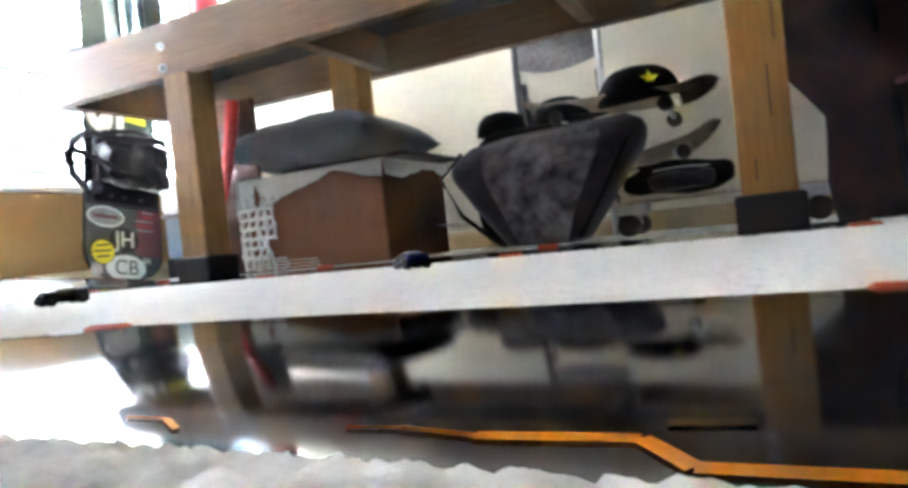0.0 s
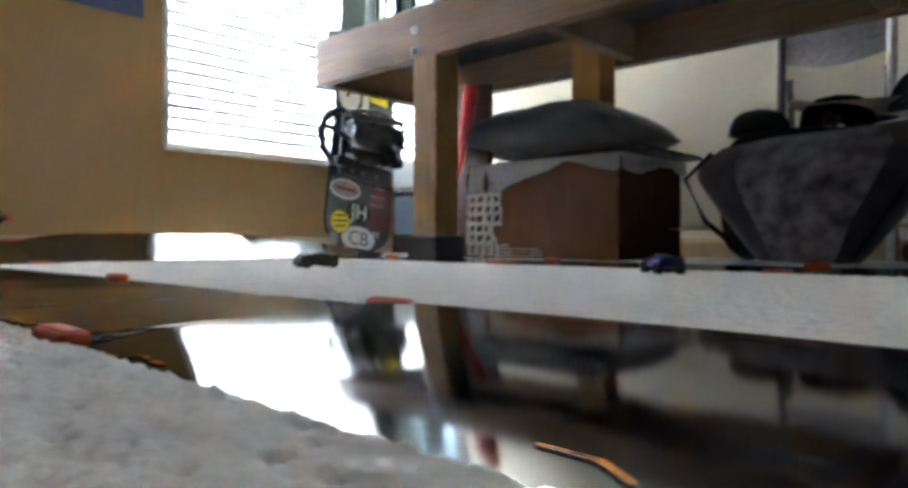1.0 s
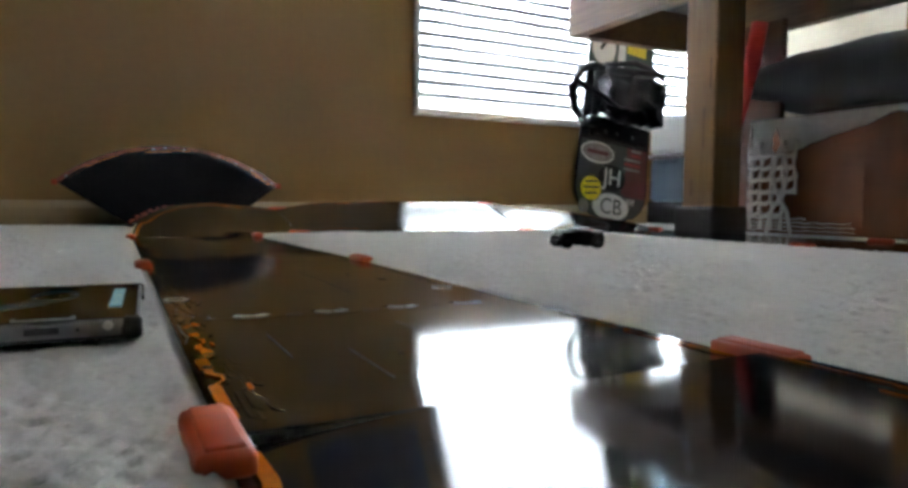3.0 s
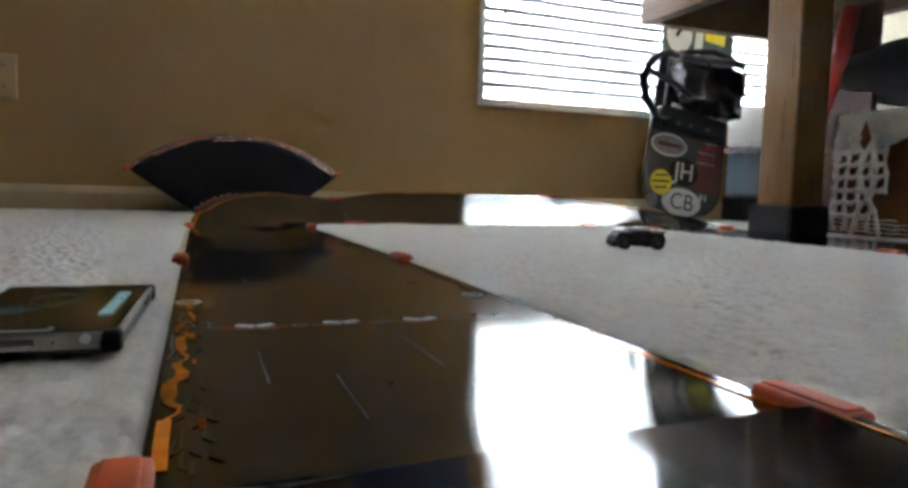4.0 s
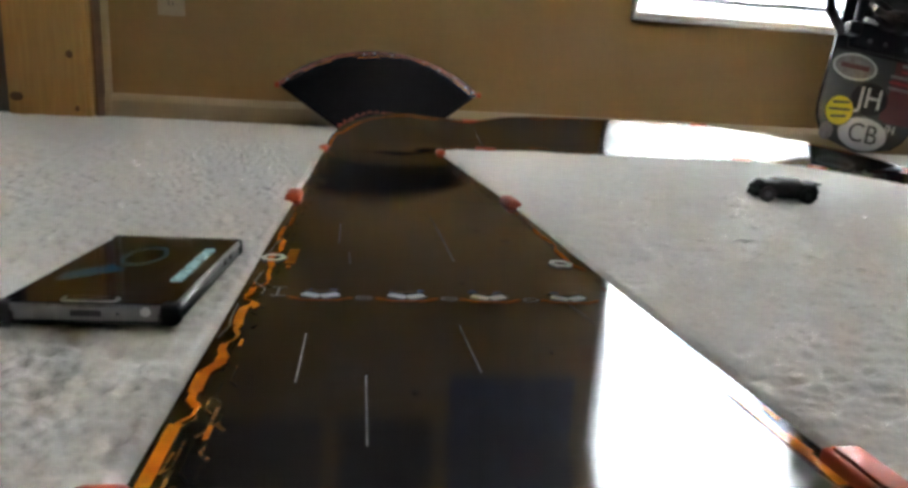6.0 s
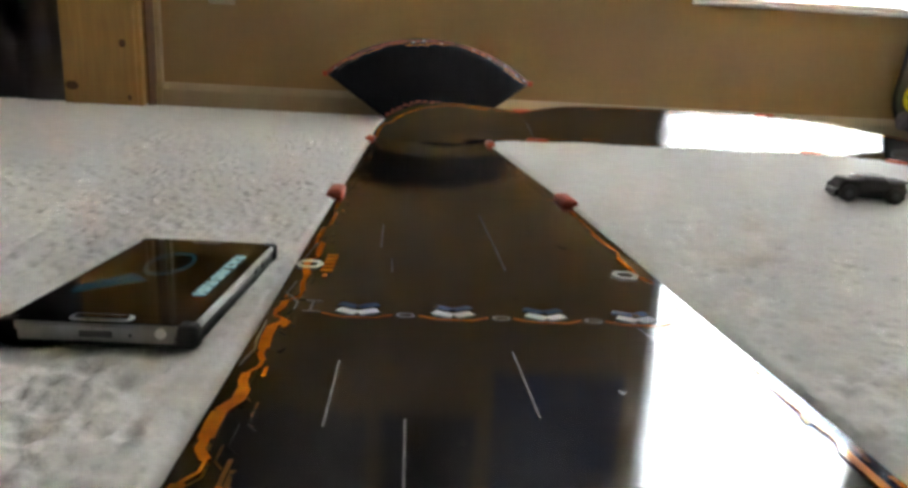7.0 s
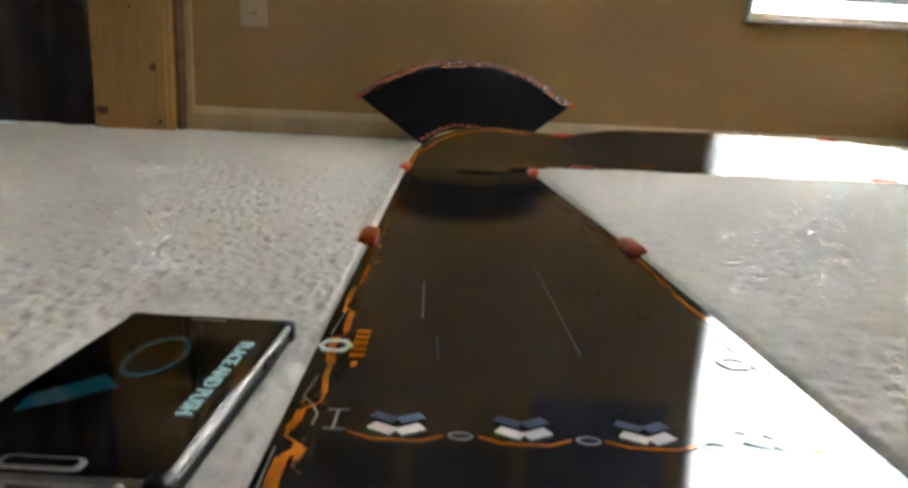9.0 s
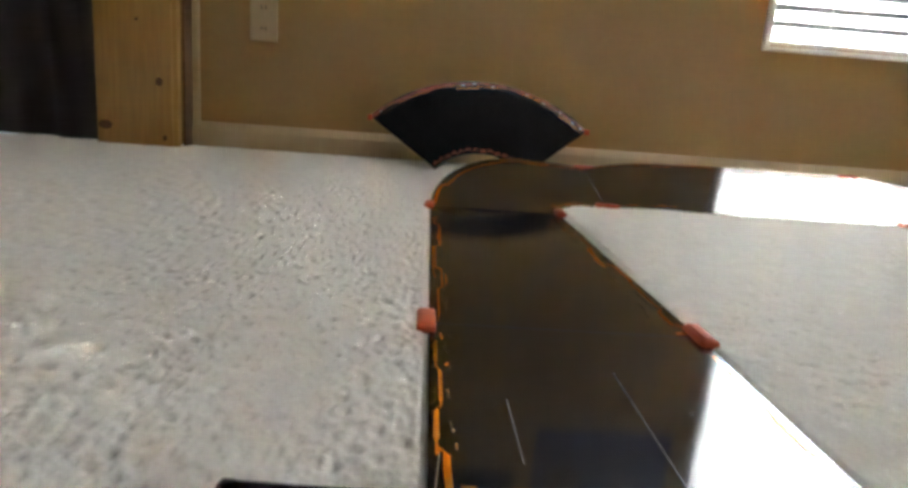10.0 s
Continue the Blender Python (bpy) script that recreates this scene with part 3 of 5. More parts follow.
for sx in (-1, 1):
    ring = bmesh.new()
    hexa = [(-1.0, 0.0), (-0.55, 0.9), (0.55, 0.9), (1.0, 0.0), (0.55, -0.9), (-0.55, -0.9)]
    outer = [ring.verts.new(fb(s_of(-0.811 + 0.0092 * v), u_of(sx * 0.0965 + 0.0088 * u)) + Vector((0, 0, 0.0008))) for u, v in hexa]
    inner = [ring.verts.new(fb(s_of(-0.811 + 0.0045 * v), u_of(sx * 0.0965 + 0.0054 * u)) + Vector((0, 0, 0.0008))) for u, v in hexa]
    for k in range(6):
        ring.faces.new((outer[k], outer[(k + 1) % 6], inner[(k + 1) % 6], inner[k]))
    part("ring_mark", ring, M_inkw, straight_b, "white printed hexagonal ring")
for k in range(5):
    y = -0.7905 - 0.0078 * k
    part("letter_bar", strip_on(fb, [(s_of(y), u_of(-0.0885)), (s_of(y), u_of(-0.0815))], 0.0052, LB, 0.0006), M_ink, straight_b, "orange lettering bar")
part("letter_bar", strip_on(fb, [(s_of(-0.829), u_of(-0.0850)), (s_of(-0.836), u_of(-0.0850))], 0.0026, LB, 0.0006), M_ink, straight_b)
# pale hairline circuit and a small mark beside the starting line
for run in ([(-0.845, -0.0985), (-0.866, -0.1005), (-0.872, -0.0960), (-0.880, -0.0925), (-0.889, -0.0930)], [(-0.905, -0.1025), (-0.930, -0.1020), (-0.938, -0.1005), (-0.955, -0.1030)], [(-0.760, -0.0985), (-0.780, -0.1000), (-0.797, -0.1010)]):
    part("circuit_print", strip_on(fb, [(s_of(y), u_of(x)) for y, x in run], 0.0007, LB, 0.0005), M_scratch, straight_b, "thin grey circuit line")
for p, q in (((-0.876, -0.0890), (-0.876, -0.0810)), ((-0.876, -0.0850), (-0.891, -0.0850)), ((-0.891, -0.0885), (-0.891, -0.0800))):
    part("lane_mark", strip_on(fb, [(s_of(p[0]), u_of(p[1])), (s_of(q[0]), u_of(q[1]))], 0.0011, LB, 0.0005), M_scratch, straight_b)
# orange circuit print along the left edge: y, distance from the edge, width
circuit = [(-0.600, 0.005, 0.0016), (-0.640, 0.005, 0.0032), (-0.655, 0.008, 0.0016), (-0.700, 0.008, 0.0030), (-0.712, 0.005, 0.0014), (-0.745, 0.005, 0.0040), (-0.760, 0.010, 0.0018),
           (-0.792, 0.011, 0.0044), (-0.800, 0.007, 0.0014), (-0.832, 0.010, 0.0052), (-0.862, 0.012, 0.0030), (-0.878, 0.006, 0.0014), (-0.893, 0.0045, 0.0042), (-0.903, 0.010, 0.0018), (-0.912, 0.0065, 0.0046),
           (-0.938, 0.0078, 0.0056), (-0.950, 0.010, 0.0030), (-0.962, 0.0065, 0.0016), (-0.975, 0.0085, 0.0044), (-0.992, 0.0045, 0.0060), (-1.010, 0.0050, 0.0064), (-1.022, 0.0085, 0.0040), (-1.034, 0.0045, 0.0016), (-1.075, 0.0048, 0.0052)]
for (ya, da, wa), (yb, db, wb) in zip(circuit, circuit[1:]):
    part("orange_line", strip_on(fb, [(s_of(ya), u_of(-W + da)), (s_of((ya + yb) / 2), u_of(-W + da)), (s_of(yb), u_of(-W + db))], wb * 0.8, LB, 0.0006), M_ink, straight_b)
for run in ([(-0.600, 0.006, 0.0018), (-0.640, 0.006, 0.0024), (-0.700, 0.009, 0.0016), (-0.745, 0.007, 0.0026), (-0.770, 0.011, 0.0014), (-0.800, 0.011, 0.0030), (-0.826, 0.006, 0.0016)], [(-0.945, 0.004, 0.0030), (-0.962, 0.006, 0.0034), (-1.000, 0.006, 0.0036), (-1.012, 0.0085, 0.0020), (-1.080, 0.0085, 0.0034)]):
    for (ya, da, wa), (yb, db, wb) in zip(run, run[1:]):
        part("orange_line", strip_on(fb, [(s_of(ya), u_of(0.1155 - da)), (s_of((ya + yb) / 2), u_of(0.1155 - da)), (s_of(yb), u_of(0.1155 - db))], wb, LB, 0.0006), M_ink, straight_b)
rng = random.Random(77)
for k in range(20):
    y, d = rng.uniform(-1.07, -0.58), rng.uniform(0.002, 0.019)
    ln = rng.uniform(0.006, 0.022)
    part("circuit_print", strip_on(fb, [(s_of(y), u_of(-W + d)), (s_of(y - ln), u_of(-W + d)), (s_of(y - ln - 0.004), u_of(-W + d + rng.choice([-0.003, 0.003])))], rng.uniform(0.0006, 0.0018), LB, 0.0004), rng.choice([M_ink2, M_ink2, M_ink2, M_scuff]), straight_b)
# small busy marks of the circuit print along both edges
for k in range(64):
    y, ln = rng.uniform(-1.07, -0.57), rng.uniform(0.004, 0.013)
    d = rng.uniform(0.002, 0.016)
    x = -W + d if k % 3 else 0.1155 - 0.7 * d
    part("circuit_print", strip_on(fb, [(s_of(y), u_of(x)), (s_of(y - ln), u_of(x + rng.choice([-0.0012, 0.0, 0.0012])))], rng.uniform(0.0008, 0.0026), LB, 0.00045), rng.choice([M_ink, M_ink2, M_ink2, M_scuff]), straight_b)
# pale lane lines
for y0, x0, y1, x1, w in ((-0.693, -0.057, -0.765, -0.056, 0.0008), (-0.642, 0.022, -0.81, 0.022, 0.0008), (-0.792, -0.048, -0.822, -0.047, 0.0006), (-0.948, -0.065, -1.001, -0.065, 0.0009), (-0.995, -0.038, -1.05, -0.038, 0.0008), (-0.935, 0.008, -0.993, 0.009, 0.0007), (-0.90, 0.075, -0.93, 0.079, 0.0006)):
    part("lane_line", strip_on(fb, [(s_of(y0), u_of(x0)), (s_of(y1), u_of(x1))], 0.72 * w, LB, 0.0004), M_scratch, straight_b, "thin pale lane line")
for cx, cy, r in ((0.072, -0.742, 0.006), (0.055, -0.70, 0.003), (-0.02, -1.01, 0.002), (0.045, -0.97, 0.002), (0.02, -0.86, 0.0016)):
    part("scuff", strip_on(fb, [(s_of(cy + r), u_of(cx)), (s_of(cy), u_of(cx + 0.001)), (s_of(cy - r), u_of(cx))], r * 0.9, LB, 0.0003), M_scuff, straight_b, "dull scuff mark")


# orange circuit print along the sunken edge of the near piece: y, distance from the edge, width
fc_ = left_straight(-1.092, -1.65, 1.0)
LC = 0.558
near_runs = [[(-1.098, 0.006, 0.0042), (-1.118, 0.007, 0.0042), (-1.148, 0.004, 0.0026), (-1.158, 0.0115, 0.0026), (-1.176, 0.0085, 0.0032), (-1.186, 0.0085, 0.0032)],
             [(-1.366, 0.021, 0.0012), (-1.384, 0.021, 0.0022), (-1.396, 0.014, 0.0022)],
             [(-1.452, 0.020, 0.0010), (-1.468, 0.021, 0.0024), (-1.490, 0.018, 0.0046), (-1.528, 0.020, 0.0046), (-1.540, 0.0075, 0.0046), (-1.640, 0.0095, 0.0046)]]
for run in near_runs:
    for (ya, da, wa), (yb, db, wb) in zip(run, run[1:]):
        part("orange_line", strip_on(fc_, [((-1.092 - ya) / LC, 1 - da / 0.2205), ((-1.092 - yb) / LC, 1 - db / 0.2205)], wa, LC, 0.0006), M_ink, straight_c)
part("orange_line", strip_on(fc_, [((1.532 - 1.092) / LC, 1 - 0.029 / 0.2205), ((1.550 - 1.092) / LC, 1 - 0.031 / 0.2205)], 0.004, LC, 0.0006), M_ink2, straight_c)


# connector clips
def clip_mesh():
    bm = bmesh.new()
    bx(bm, -0.0075, 0.0075, -0.021, 0.021, 0.0, 0.0074, 0.0022, 3)
    bx(bm, -0.0050, 0.0050, -0.0185, 0.0185, 0.0066, 0.0086, 0.0009)
    return bm


clip = tagged(part("track_clip", clip_mesh(), M_clip, smooth=True), "orange plastic clip joining two track pieces", "track clip", "clips of the track")
spots = [(W + 0.011, -0.561, 0, 0), (-W - 0.002, -0.561, 0, 0), (W + 0.012, -1.085, 0, 0), (-W - 0.003, -1.096, 0, 0), (W + 0.012, -1.61, 0, 0), (-W, -1.651, 0, 0),
         (W + 0.001, 0.0, 0, 0), (-W - 0.002, 0.0, 0, 0), (2 * W, W - 0.002, 90, 0), (2 * W, 3 * W, 90, 0.046), (FX, W - 0.002, 90, 0), (FX, 3 * W, 90, 0.064),
         (FX + W - 0.002, -0.561, 0, 0), (FX + 3 * W, -0.561, 0, 0.004), (FX + W - 0.002, -1.123, 0, 0), (FX + 3 * W, -1.123, 0, 0.004), (FX + W, -1.66, 0, 0), (FX + 3 * W, 0.0, 0, 0.004), (FX + W - 0.002, 0.0, 0, 0)]
clip.matrix_world = pose(*spots[0][:2], 0)
for x, y, rz, z in spots[1:]:
    copy_thing(clip, pose(x, y, z, 0, 0, rz + random.uniform(-4, 4)))

# spare bend leaning on the window wall
TILT_F, ARC_F = radians(54), radians(50)


def spare(s, u):
    a = math.pi / 2 + ARC_F * (1 - 2 * s)
    r = 0.140 + 0.211 * u
    x, v = r * math.cos(a), r * math.sin(a) - 0.140 * math.cos(ARC_F)
    return Vector((x, v * math.cos(TILT_F), v * math.sin(TILT_F)))


sp = track_piece(spare, 0.38, "spare curved black track piece leaning against the wall", 21, sides=(1,), ns=30, bold=0.55, top=M_back)
rr = random.Random(5)
for k in range(26):
    a, u0 = k / 26.0, rr.uniform(0.952, 0.975)
    part("rim_print", strip_on(spare, [(a, u0), (a + 0.02, u0 + rr.uniform(-0.012, 0.012)), (min(0.995, a + 0.037), rr.uniform(0.952, 0.975))], rr.uniform(0.005, 0.012), 0.38, 0.0008), M_rim, sp, "dull red rim print")
sp.matrix_world = pose(0.012, 0.522, 0.002, 0, 0, 2.5)

for sx, sz in ((-0.2686, 0.1356), (0.2686, 0.1356)):
    part("corner_tab", box(sx - 0.006, sx + 0.006, sz * math.cos(TILT_F) - 0.005, sz * math.cos(TILT_F) + 0.005, sz * math.sin(TILT_F) - 0.010, sz * math.sin(TILT_F) + 0.004, 0.002), M_clip, sp, "orange plastic corner tab")

for k in range(14):
    a = 0.02 + k / 14.6
    part("rim_print", strip_on(spare, [(a, rr.uniform(0.02, 0.05)), (a + 0.03, rr.uniform(0.03, 0.07)), (a + 0.055, rr.uniform(0.02, 0.05))], rr.uniform(0.005, 0.011), 0.38, 0.0008), M_rim, sp, "dull red rim print")
for k in range(9):
    a = (0.04, 0.42, 0.47, 0.55, 0.70, 0.78, 0.86, 0.93, 0.97)[k]
    part("pale_mark", strip_on(spare, [(a, 0.955 - 0.02 * (k % 2)), (a + 0.012, 0.958 - 0.02 * (k % 2))], 0.004, 0.38, 0.0010), M_scratch, sp, "small pale printed mark")

# ---- workbench ----
bench = thing("workbench", pose(0, 0, 0), "heavy wooden workbench with bolted legs and black feet", "workbench")
BX0, BX1, BY0, BY1, BZ0, BZ1 = 1.07, 1.56, -1.95, 0.36, 0.555, 0.70
part("front_rail", box(BX0, BX0 + 0.038, BY0, BY1, BZ0, BZ1, 0.004), M_bench, bench)
part("back_rail", box(BX1 - 0.038, BX1, BY0, BY1, BZ0, BZ1 - 0.01, 0.004), M_bench, bench)
for y in (BY0, BY1 - 0.038):
    part("end_rail", box(BX0 + 0.038, BX1 - 0.038, y, y + 0.038, BZ0, BZ1 - 0.01, 0.004), M_bench, bench)
for k in range(4):
    part("top_plank", box(BX0 + 0.038 + k * 0.104, BX0 + 0.1405 + k * 0.104, BY0 + 0.038, BY1 - 0.038, BZ1 - 0.032, BZ1 - 0.004, 0.003), M_boardtop, bench, "dark brown top plank")
for y in (-0.52, -1.15):
    part("cross_brace", box(BX0 + 0.038, BX1 - 0.038, y - 0.019, y + 0.019, BZ0 + 0.01, BZ1 - 0.034, 0.004), M_bench, bench)
for x, y in ((BX0 + 0.0385, -0.10), (BX0 + 0.0385, -1.495), (BX1 - 0.1285, -0.385), (BX1 - 0.1285, -1.48)):
    front = x < 1.2
    xx = x - 0.037 if front else x
    bm = box(xx, xx + 0.09, y - 0.092, y, 0.015, BZ0 + 0.02 if front else BZ1 - 0.035, 0.005)
    leg = part("leg", bm, M_darkleg if front and y > -1 else M_leg, bench)
    part("foot", box(xx - 0.012, xx + 0.102, y - 0.104, y + 0.012, 0.0, 0.066, 0.006), M_foot, leg, "black rubber foot cover")
    if front:
        for z in (0.578, 0.636):
            part("bolt", rod(rod(bmesh.new(), (BX0 - 0.003, y - 0.045 + 0.035, z), (BX0 + 0.01, y - 0.045 + 0.035, z), 0.011, seg=18), (BX0 - 0.010, y - 0.01, z), (BX0 - 0.002, y - 0.01, z), 0.0072, seg=6), M_steel, bench, "round-headed steel bolt")
        for dy, z0, z1 in ((0.062, 0.20, 0.29), (0.030, 0.09, 0.13), (0.078, 0.33, 0.40)):
            part("split", box(xx - 0.0004, xx + 0.002, y - dy, y - dy + 0.0035, z0, z1), M_knot_gap, leg, "dark crack in the wood")

# things on the bench top
jar = thing("glass_jar", pose(1.22, 0.13, BZ1), "clear blue-tinted square glass jar on the workbench", "jar")
bm = bmesh.new()
bx(bm, -0.07, 0.07, -0.085, 0.085, 0, 0.26, 0.02, 3)
part("body", bm, M_jar, jar)
part("lid", box(-0.06, 0.06, -0.075, 0.075, 0.26, 0.285, 0.008), M_white, jar)
for k, (x, y, r) in enumerate(((1.13, 0.31, 0.03), (1.17, 0.25, 0.018), (1.115, 0.04, 0.016))):
    ob = tagged(part("cloth_scrap", blob(bmesh.new(), (0, 0, r * 0.55), (r * 1.3, r * 1.6, r * 0.6), 18, 10, 1.0, r * 0.5, 40), M_scrap, smooth=True), "crumpled dark grey rag on the workbench edge", "rag")
    ob.matrix_world = pose(x, y, BZ1, 0, 0, 40 * k)
can = thing("spray_can", pose(1.16, -0.20, BZ1), "red spray can standing on the workbench", "can")
part("body", rod(bmesh.new(), (0, 0, 0), (0, 0, 0.16), 0.033, seg=28), M_red, can)
part("cap", rod(rod(bmesh.new(), (0, 0, 0.16), (0, 0, 0.175), 0.033, 0.02, seg=28), (0, 0, 0.175), (0, 0, 0.20), 0.02, seg=24), M_white, can)

# ---- under the bench ----
BOX = thing("cardboard_box", pose(1.515, -0.345, 0) @ Matrix.Diagonal((1, 1.08, 1.05, 1)), "brown cardboard carton under the workbench", "box")
bm = bmesh.new()
bx(bm, -0.185, 0.185, -0.23, 0.23, 0, 0.262, 0.005)
for v in bm.verts:
    v.co += 0.004 * noise.noise_vector(v.co * 9)
part("carton", bm, M_card, BOX)
part("flap", box(-0.188, -0.1865, -0.231, 0.231, 0.165, 0.262), M_card, BOX, "folded carton flap")
part("packing_tape", box(-0.1885, -0.187, -0.028, 0.028, 0.02, 0.16), M_card, BOX)


def draped_cloth():
    """A sheet over the top of the carton with sagging hems."""
    bm = bmesh.new()
    ys = np.linspace(-0.24, 0.24, 60)
    rows = []
    for y in ys:
        t = (y + 0.24) / 0.48
        drop = 0.007 + 0.088 * max(0, (t - 0.34) / 0.66) ** 0.8 + 0.034 * max(0, 1 - t / 0.3) ** 0.8
        drop += 0.003 * math.sin(t * 19)
        fold = 0.004 * math.sin(y * 55) + 0.003 * math.sin(y * 131)
        rows.append([Vector((0.19, y, 0.268 + fold * 0.5)), Vector((0.0, y, 0.269 + fold * 0.4)), Vector((-0.185, y, 0.269)), Vector((-0.194 + fold * 0.3, y, 0.262)),
                     Vector((-0.1945 + fold * 0.5, y, 0.262 - drop * 0.5)), Vector((-0.197 + fold, y, 0.262 - drop))])
    vs = [[bm.verts.new(p) for p in r] for r in rows]
    for a, b in zip(vs, vs[1:]):
        for k in range(5):
            bm.faces.new((a[k], b[k], b[k + 1], a[k + 1]))
    # the right-hand and left-hand sides
    for yy, sgn in ((-0.24, -1), (0.24, 1)):
        side = []
        for i in range(30):
            x = -0.194 + 0.384 * i / 29
            d = (0.05 if sgn < 0 else 0.11) * (0.72 + 0.28 * math.sin(i * 0.23 + 0.4)) + 0.0015 * math.sin(i * 1.1)
            side.append([bm.verts.new((x, yy, 0.268)), bm.verts.new((x, yy + sgn * 0.004, 0.268 - d * 0.5)), bm.verts.new((x, yy + sgn * (0.006 + 0.003 * math.sin(i)), 0.268 - d))])
        for a, b in zip(side, side[1:]):
            for k in range(2):
                bm.faces.new((a[k], b[k], b[k + 1], a[k + 1]))
    bmesh.ops.solidify(bm, geom=bm.faces[:], thickness=0.0018)
    return bm


cl = thing("tablecloth", pose(1.515, -0.345, 0) @ Matrix.Diagonal((1, 1.08, 1.05, 1)), "white cotton cloth with crocheted fringe over the carton", "cloth")
part("sheet", draped_cloth(), M_cloth, cl, smooth=True)
rng = random.Random(5)
# open macrame net hanging at one corner: upright cords, sagging rungs, thin lines at the hem
for k in range(5):
    y = 0.236 - 0.029 * k
    pts = [(-0.200 - 0.002 * math.sin(j * 1.7 + k), y + 0.0025 * math.sin(j * 1.1 + k * 1.3), 0.215 - 0.0205 * j) for j in range(11 if k < 4 else 7)]
    part("net_cord", tube(bmesh.new(), pts, [0.0034 + 0.0026 * (j % 2 == 0) for j in range(len(pts))], 6), M_cloth, cl, smooth=True)
for j in range(6):
    z = 0.186 - 0.0275 * j
    n = 12
    pts = [(-0.2015 - 0.003 * abs(math.sin(i * math.pi / 3)), 0.238 - 0.118 * i / n, z - 0.007 * abs(math.sin(i * math.pi / 3)) + rng.uniform(-0.0012, 0.0012)) for i in range(n + 1 - (3 if j > 3 else 0))]
    part("net_rung", tube(bmesh.new(), pts, [0.0042 + 0.0022 * abs(math.sin(i * math.pi / 3)) for i in range(len(pts))], 6), M_cloth, cl, smooth=True)
for j in range(4):
    z = 0.036 - 0.009 * j
    pts = [(-0.200 + 0.0006 * i, 0.238 - 0.012 * i, z + 0.0016 * math.sin(i * 1.9 + j)) for i in range(13 if j == 0 else 22)]
    part("hem_line", tube(bmesh.new(), pts, [0.0019 if i < 13 else 0.0009 for i in range(len(pts))], 5), M_cloth, cl, smooth=True)
for dy, sg in ((0.158, 1), (0.140, -1)):
    pts = [(-0.210, dy + sg * (0.020 * math.sin(math.pi * min(1.0, i / 7.0)) - 0.004 * i), 0.178 - 0.0175 * i) for i in range(11)]
    part("hanging_cord", tube(bmesh.new(), pts, 0.0042, 6), M_cloth, cl, "white cord hanging loose", smooth=True)
part("leaf_motif", plate(bmesh.new(), [(0.0, 0.0), (0.014, 0.026), (0.0, 0.066), (-0.014, 0.026)], -0.001, 0.001), M_card, cl, "brown leaf-shaped opening in the cloth").matrix_local = pose(-0.2035, 0.168, 0.182, 0, 0, 90)
for k in range(6):
    pts = [(-0.18 + 0.03 * k, 0.246, 0.19 - 0.0225 * j) for j in range(8)]
    part("net_cord", tube(bmesh.new(), pts, [0.0035 + 0.002 * ((j + k) % 3 == 0) for j in range(8)], 6), M_cloth, cl, smooth=True)

tb = thing("serving_board", pose(1.53, -0.38, 0.2865), "thin dark brown board on the cloth-covered carton", "board")
part("slab", box(-0.16, 0.18, -0.275, 0.16, 0, 0.012, 0.004), M_boardtop, tb)


def pillow():
    bm = bmesh.new()
    n = 30
    up, dn = {}, {}
    for i in range(n + 1):
        for j in range(n + 1):
            a, b = -1 + 2 * i / n, -1 + 2 * j / n
            pinch = 1 - 0.10 * (1 - a * a) * (b ** 2) - 0.0
            x = a * 0.22 * (1 - 0.07 * (1 - b * b))
            y = b * 0.315 * (1 - 0.06 * (1 - a * a))
            h = 0.092 * ((1 - a ** 4) * (1 - b ** 4)) ** 0.62 * pinch
            w = 0.006 * noise.noise(Vector((x * 9, y * 9, 1)))
            up[i, j] = bm.verts.new((x, y, h + w * (h > 0.01)))
            dn[i, j] = up[i, j] if i in (0, n) or j in (0, n) else bm.verts.new((x, y, -h * 0.78 + w))
    for i in range(n):
        for j in range(n):
            bm.faces.new((up[i, j], up[i + 1, j], up[i + 1, j + 1], up[i, j + 1]))
            q = (dn[i, j], dn[i, j + 1], dn[i + 1, j + 1], dn[i + 1, j])
            if len(set(q)) == 4:
                bm.faces.new(q)
    return bm


pl = tagged(part("pillow", pillow(), M_pillow, smooth=True), "plump charcoal throw pillow lying on the carton", "pillow")
pl.matrix_world = pose(1.53, -0.295, 0.364, 0, 3, -2) @ Matrix.Diagonal((1, 0.90, 1, 1))

pn = thing("plywood_panel", pose(1.36, 0.02, 0), "reddish brown wooden panel standing under the workbench", "panel")
part("sheet", box(0, 0.018, -0.155, 0.135, 0, 0.535, 0.002), M_ply, pn)
for z in (0.16, 0.36):
    part("batten", box(-0.008, 0, -0.15, 0.13, z, z + 0.02, 0.002), M_ply, pn)
st = thing("red_strap", pose(1.30, -0.06, 0), "flat red plastic strip leaning under the workbench", "strip")
part("strip", tube(bmesh.new(), [(0.0, 0.022, 0.20), (0.012, 0.012, 0.28), (0.022, 0.0, 0.36), (0.03, -0.014, 0.44), (0.038, -0.024, 0.53)], [0.006, 0.013, 0.018, 0.020, 0.021], 10), M_red, st, smooth=True)
part("stem", rod(bmesh.new(), (-0.006, 0.03, 0.0), (0.0, 0.022, 0.21), 0.006, seg=10), M_red, st)

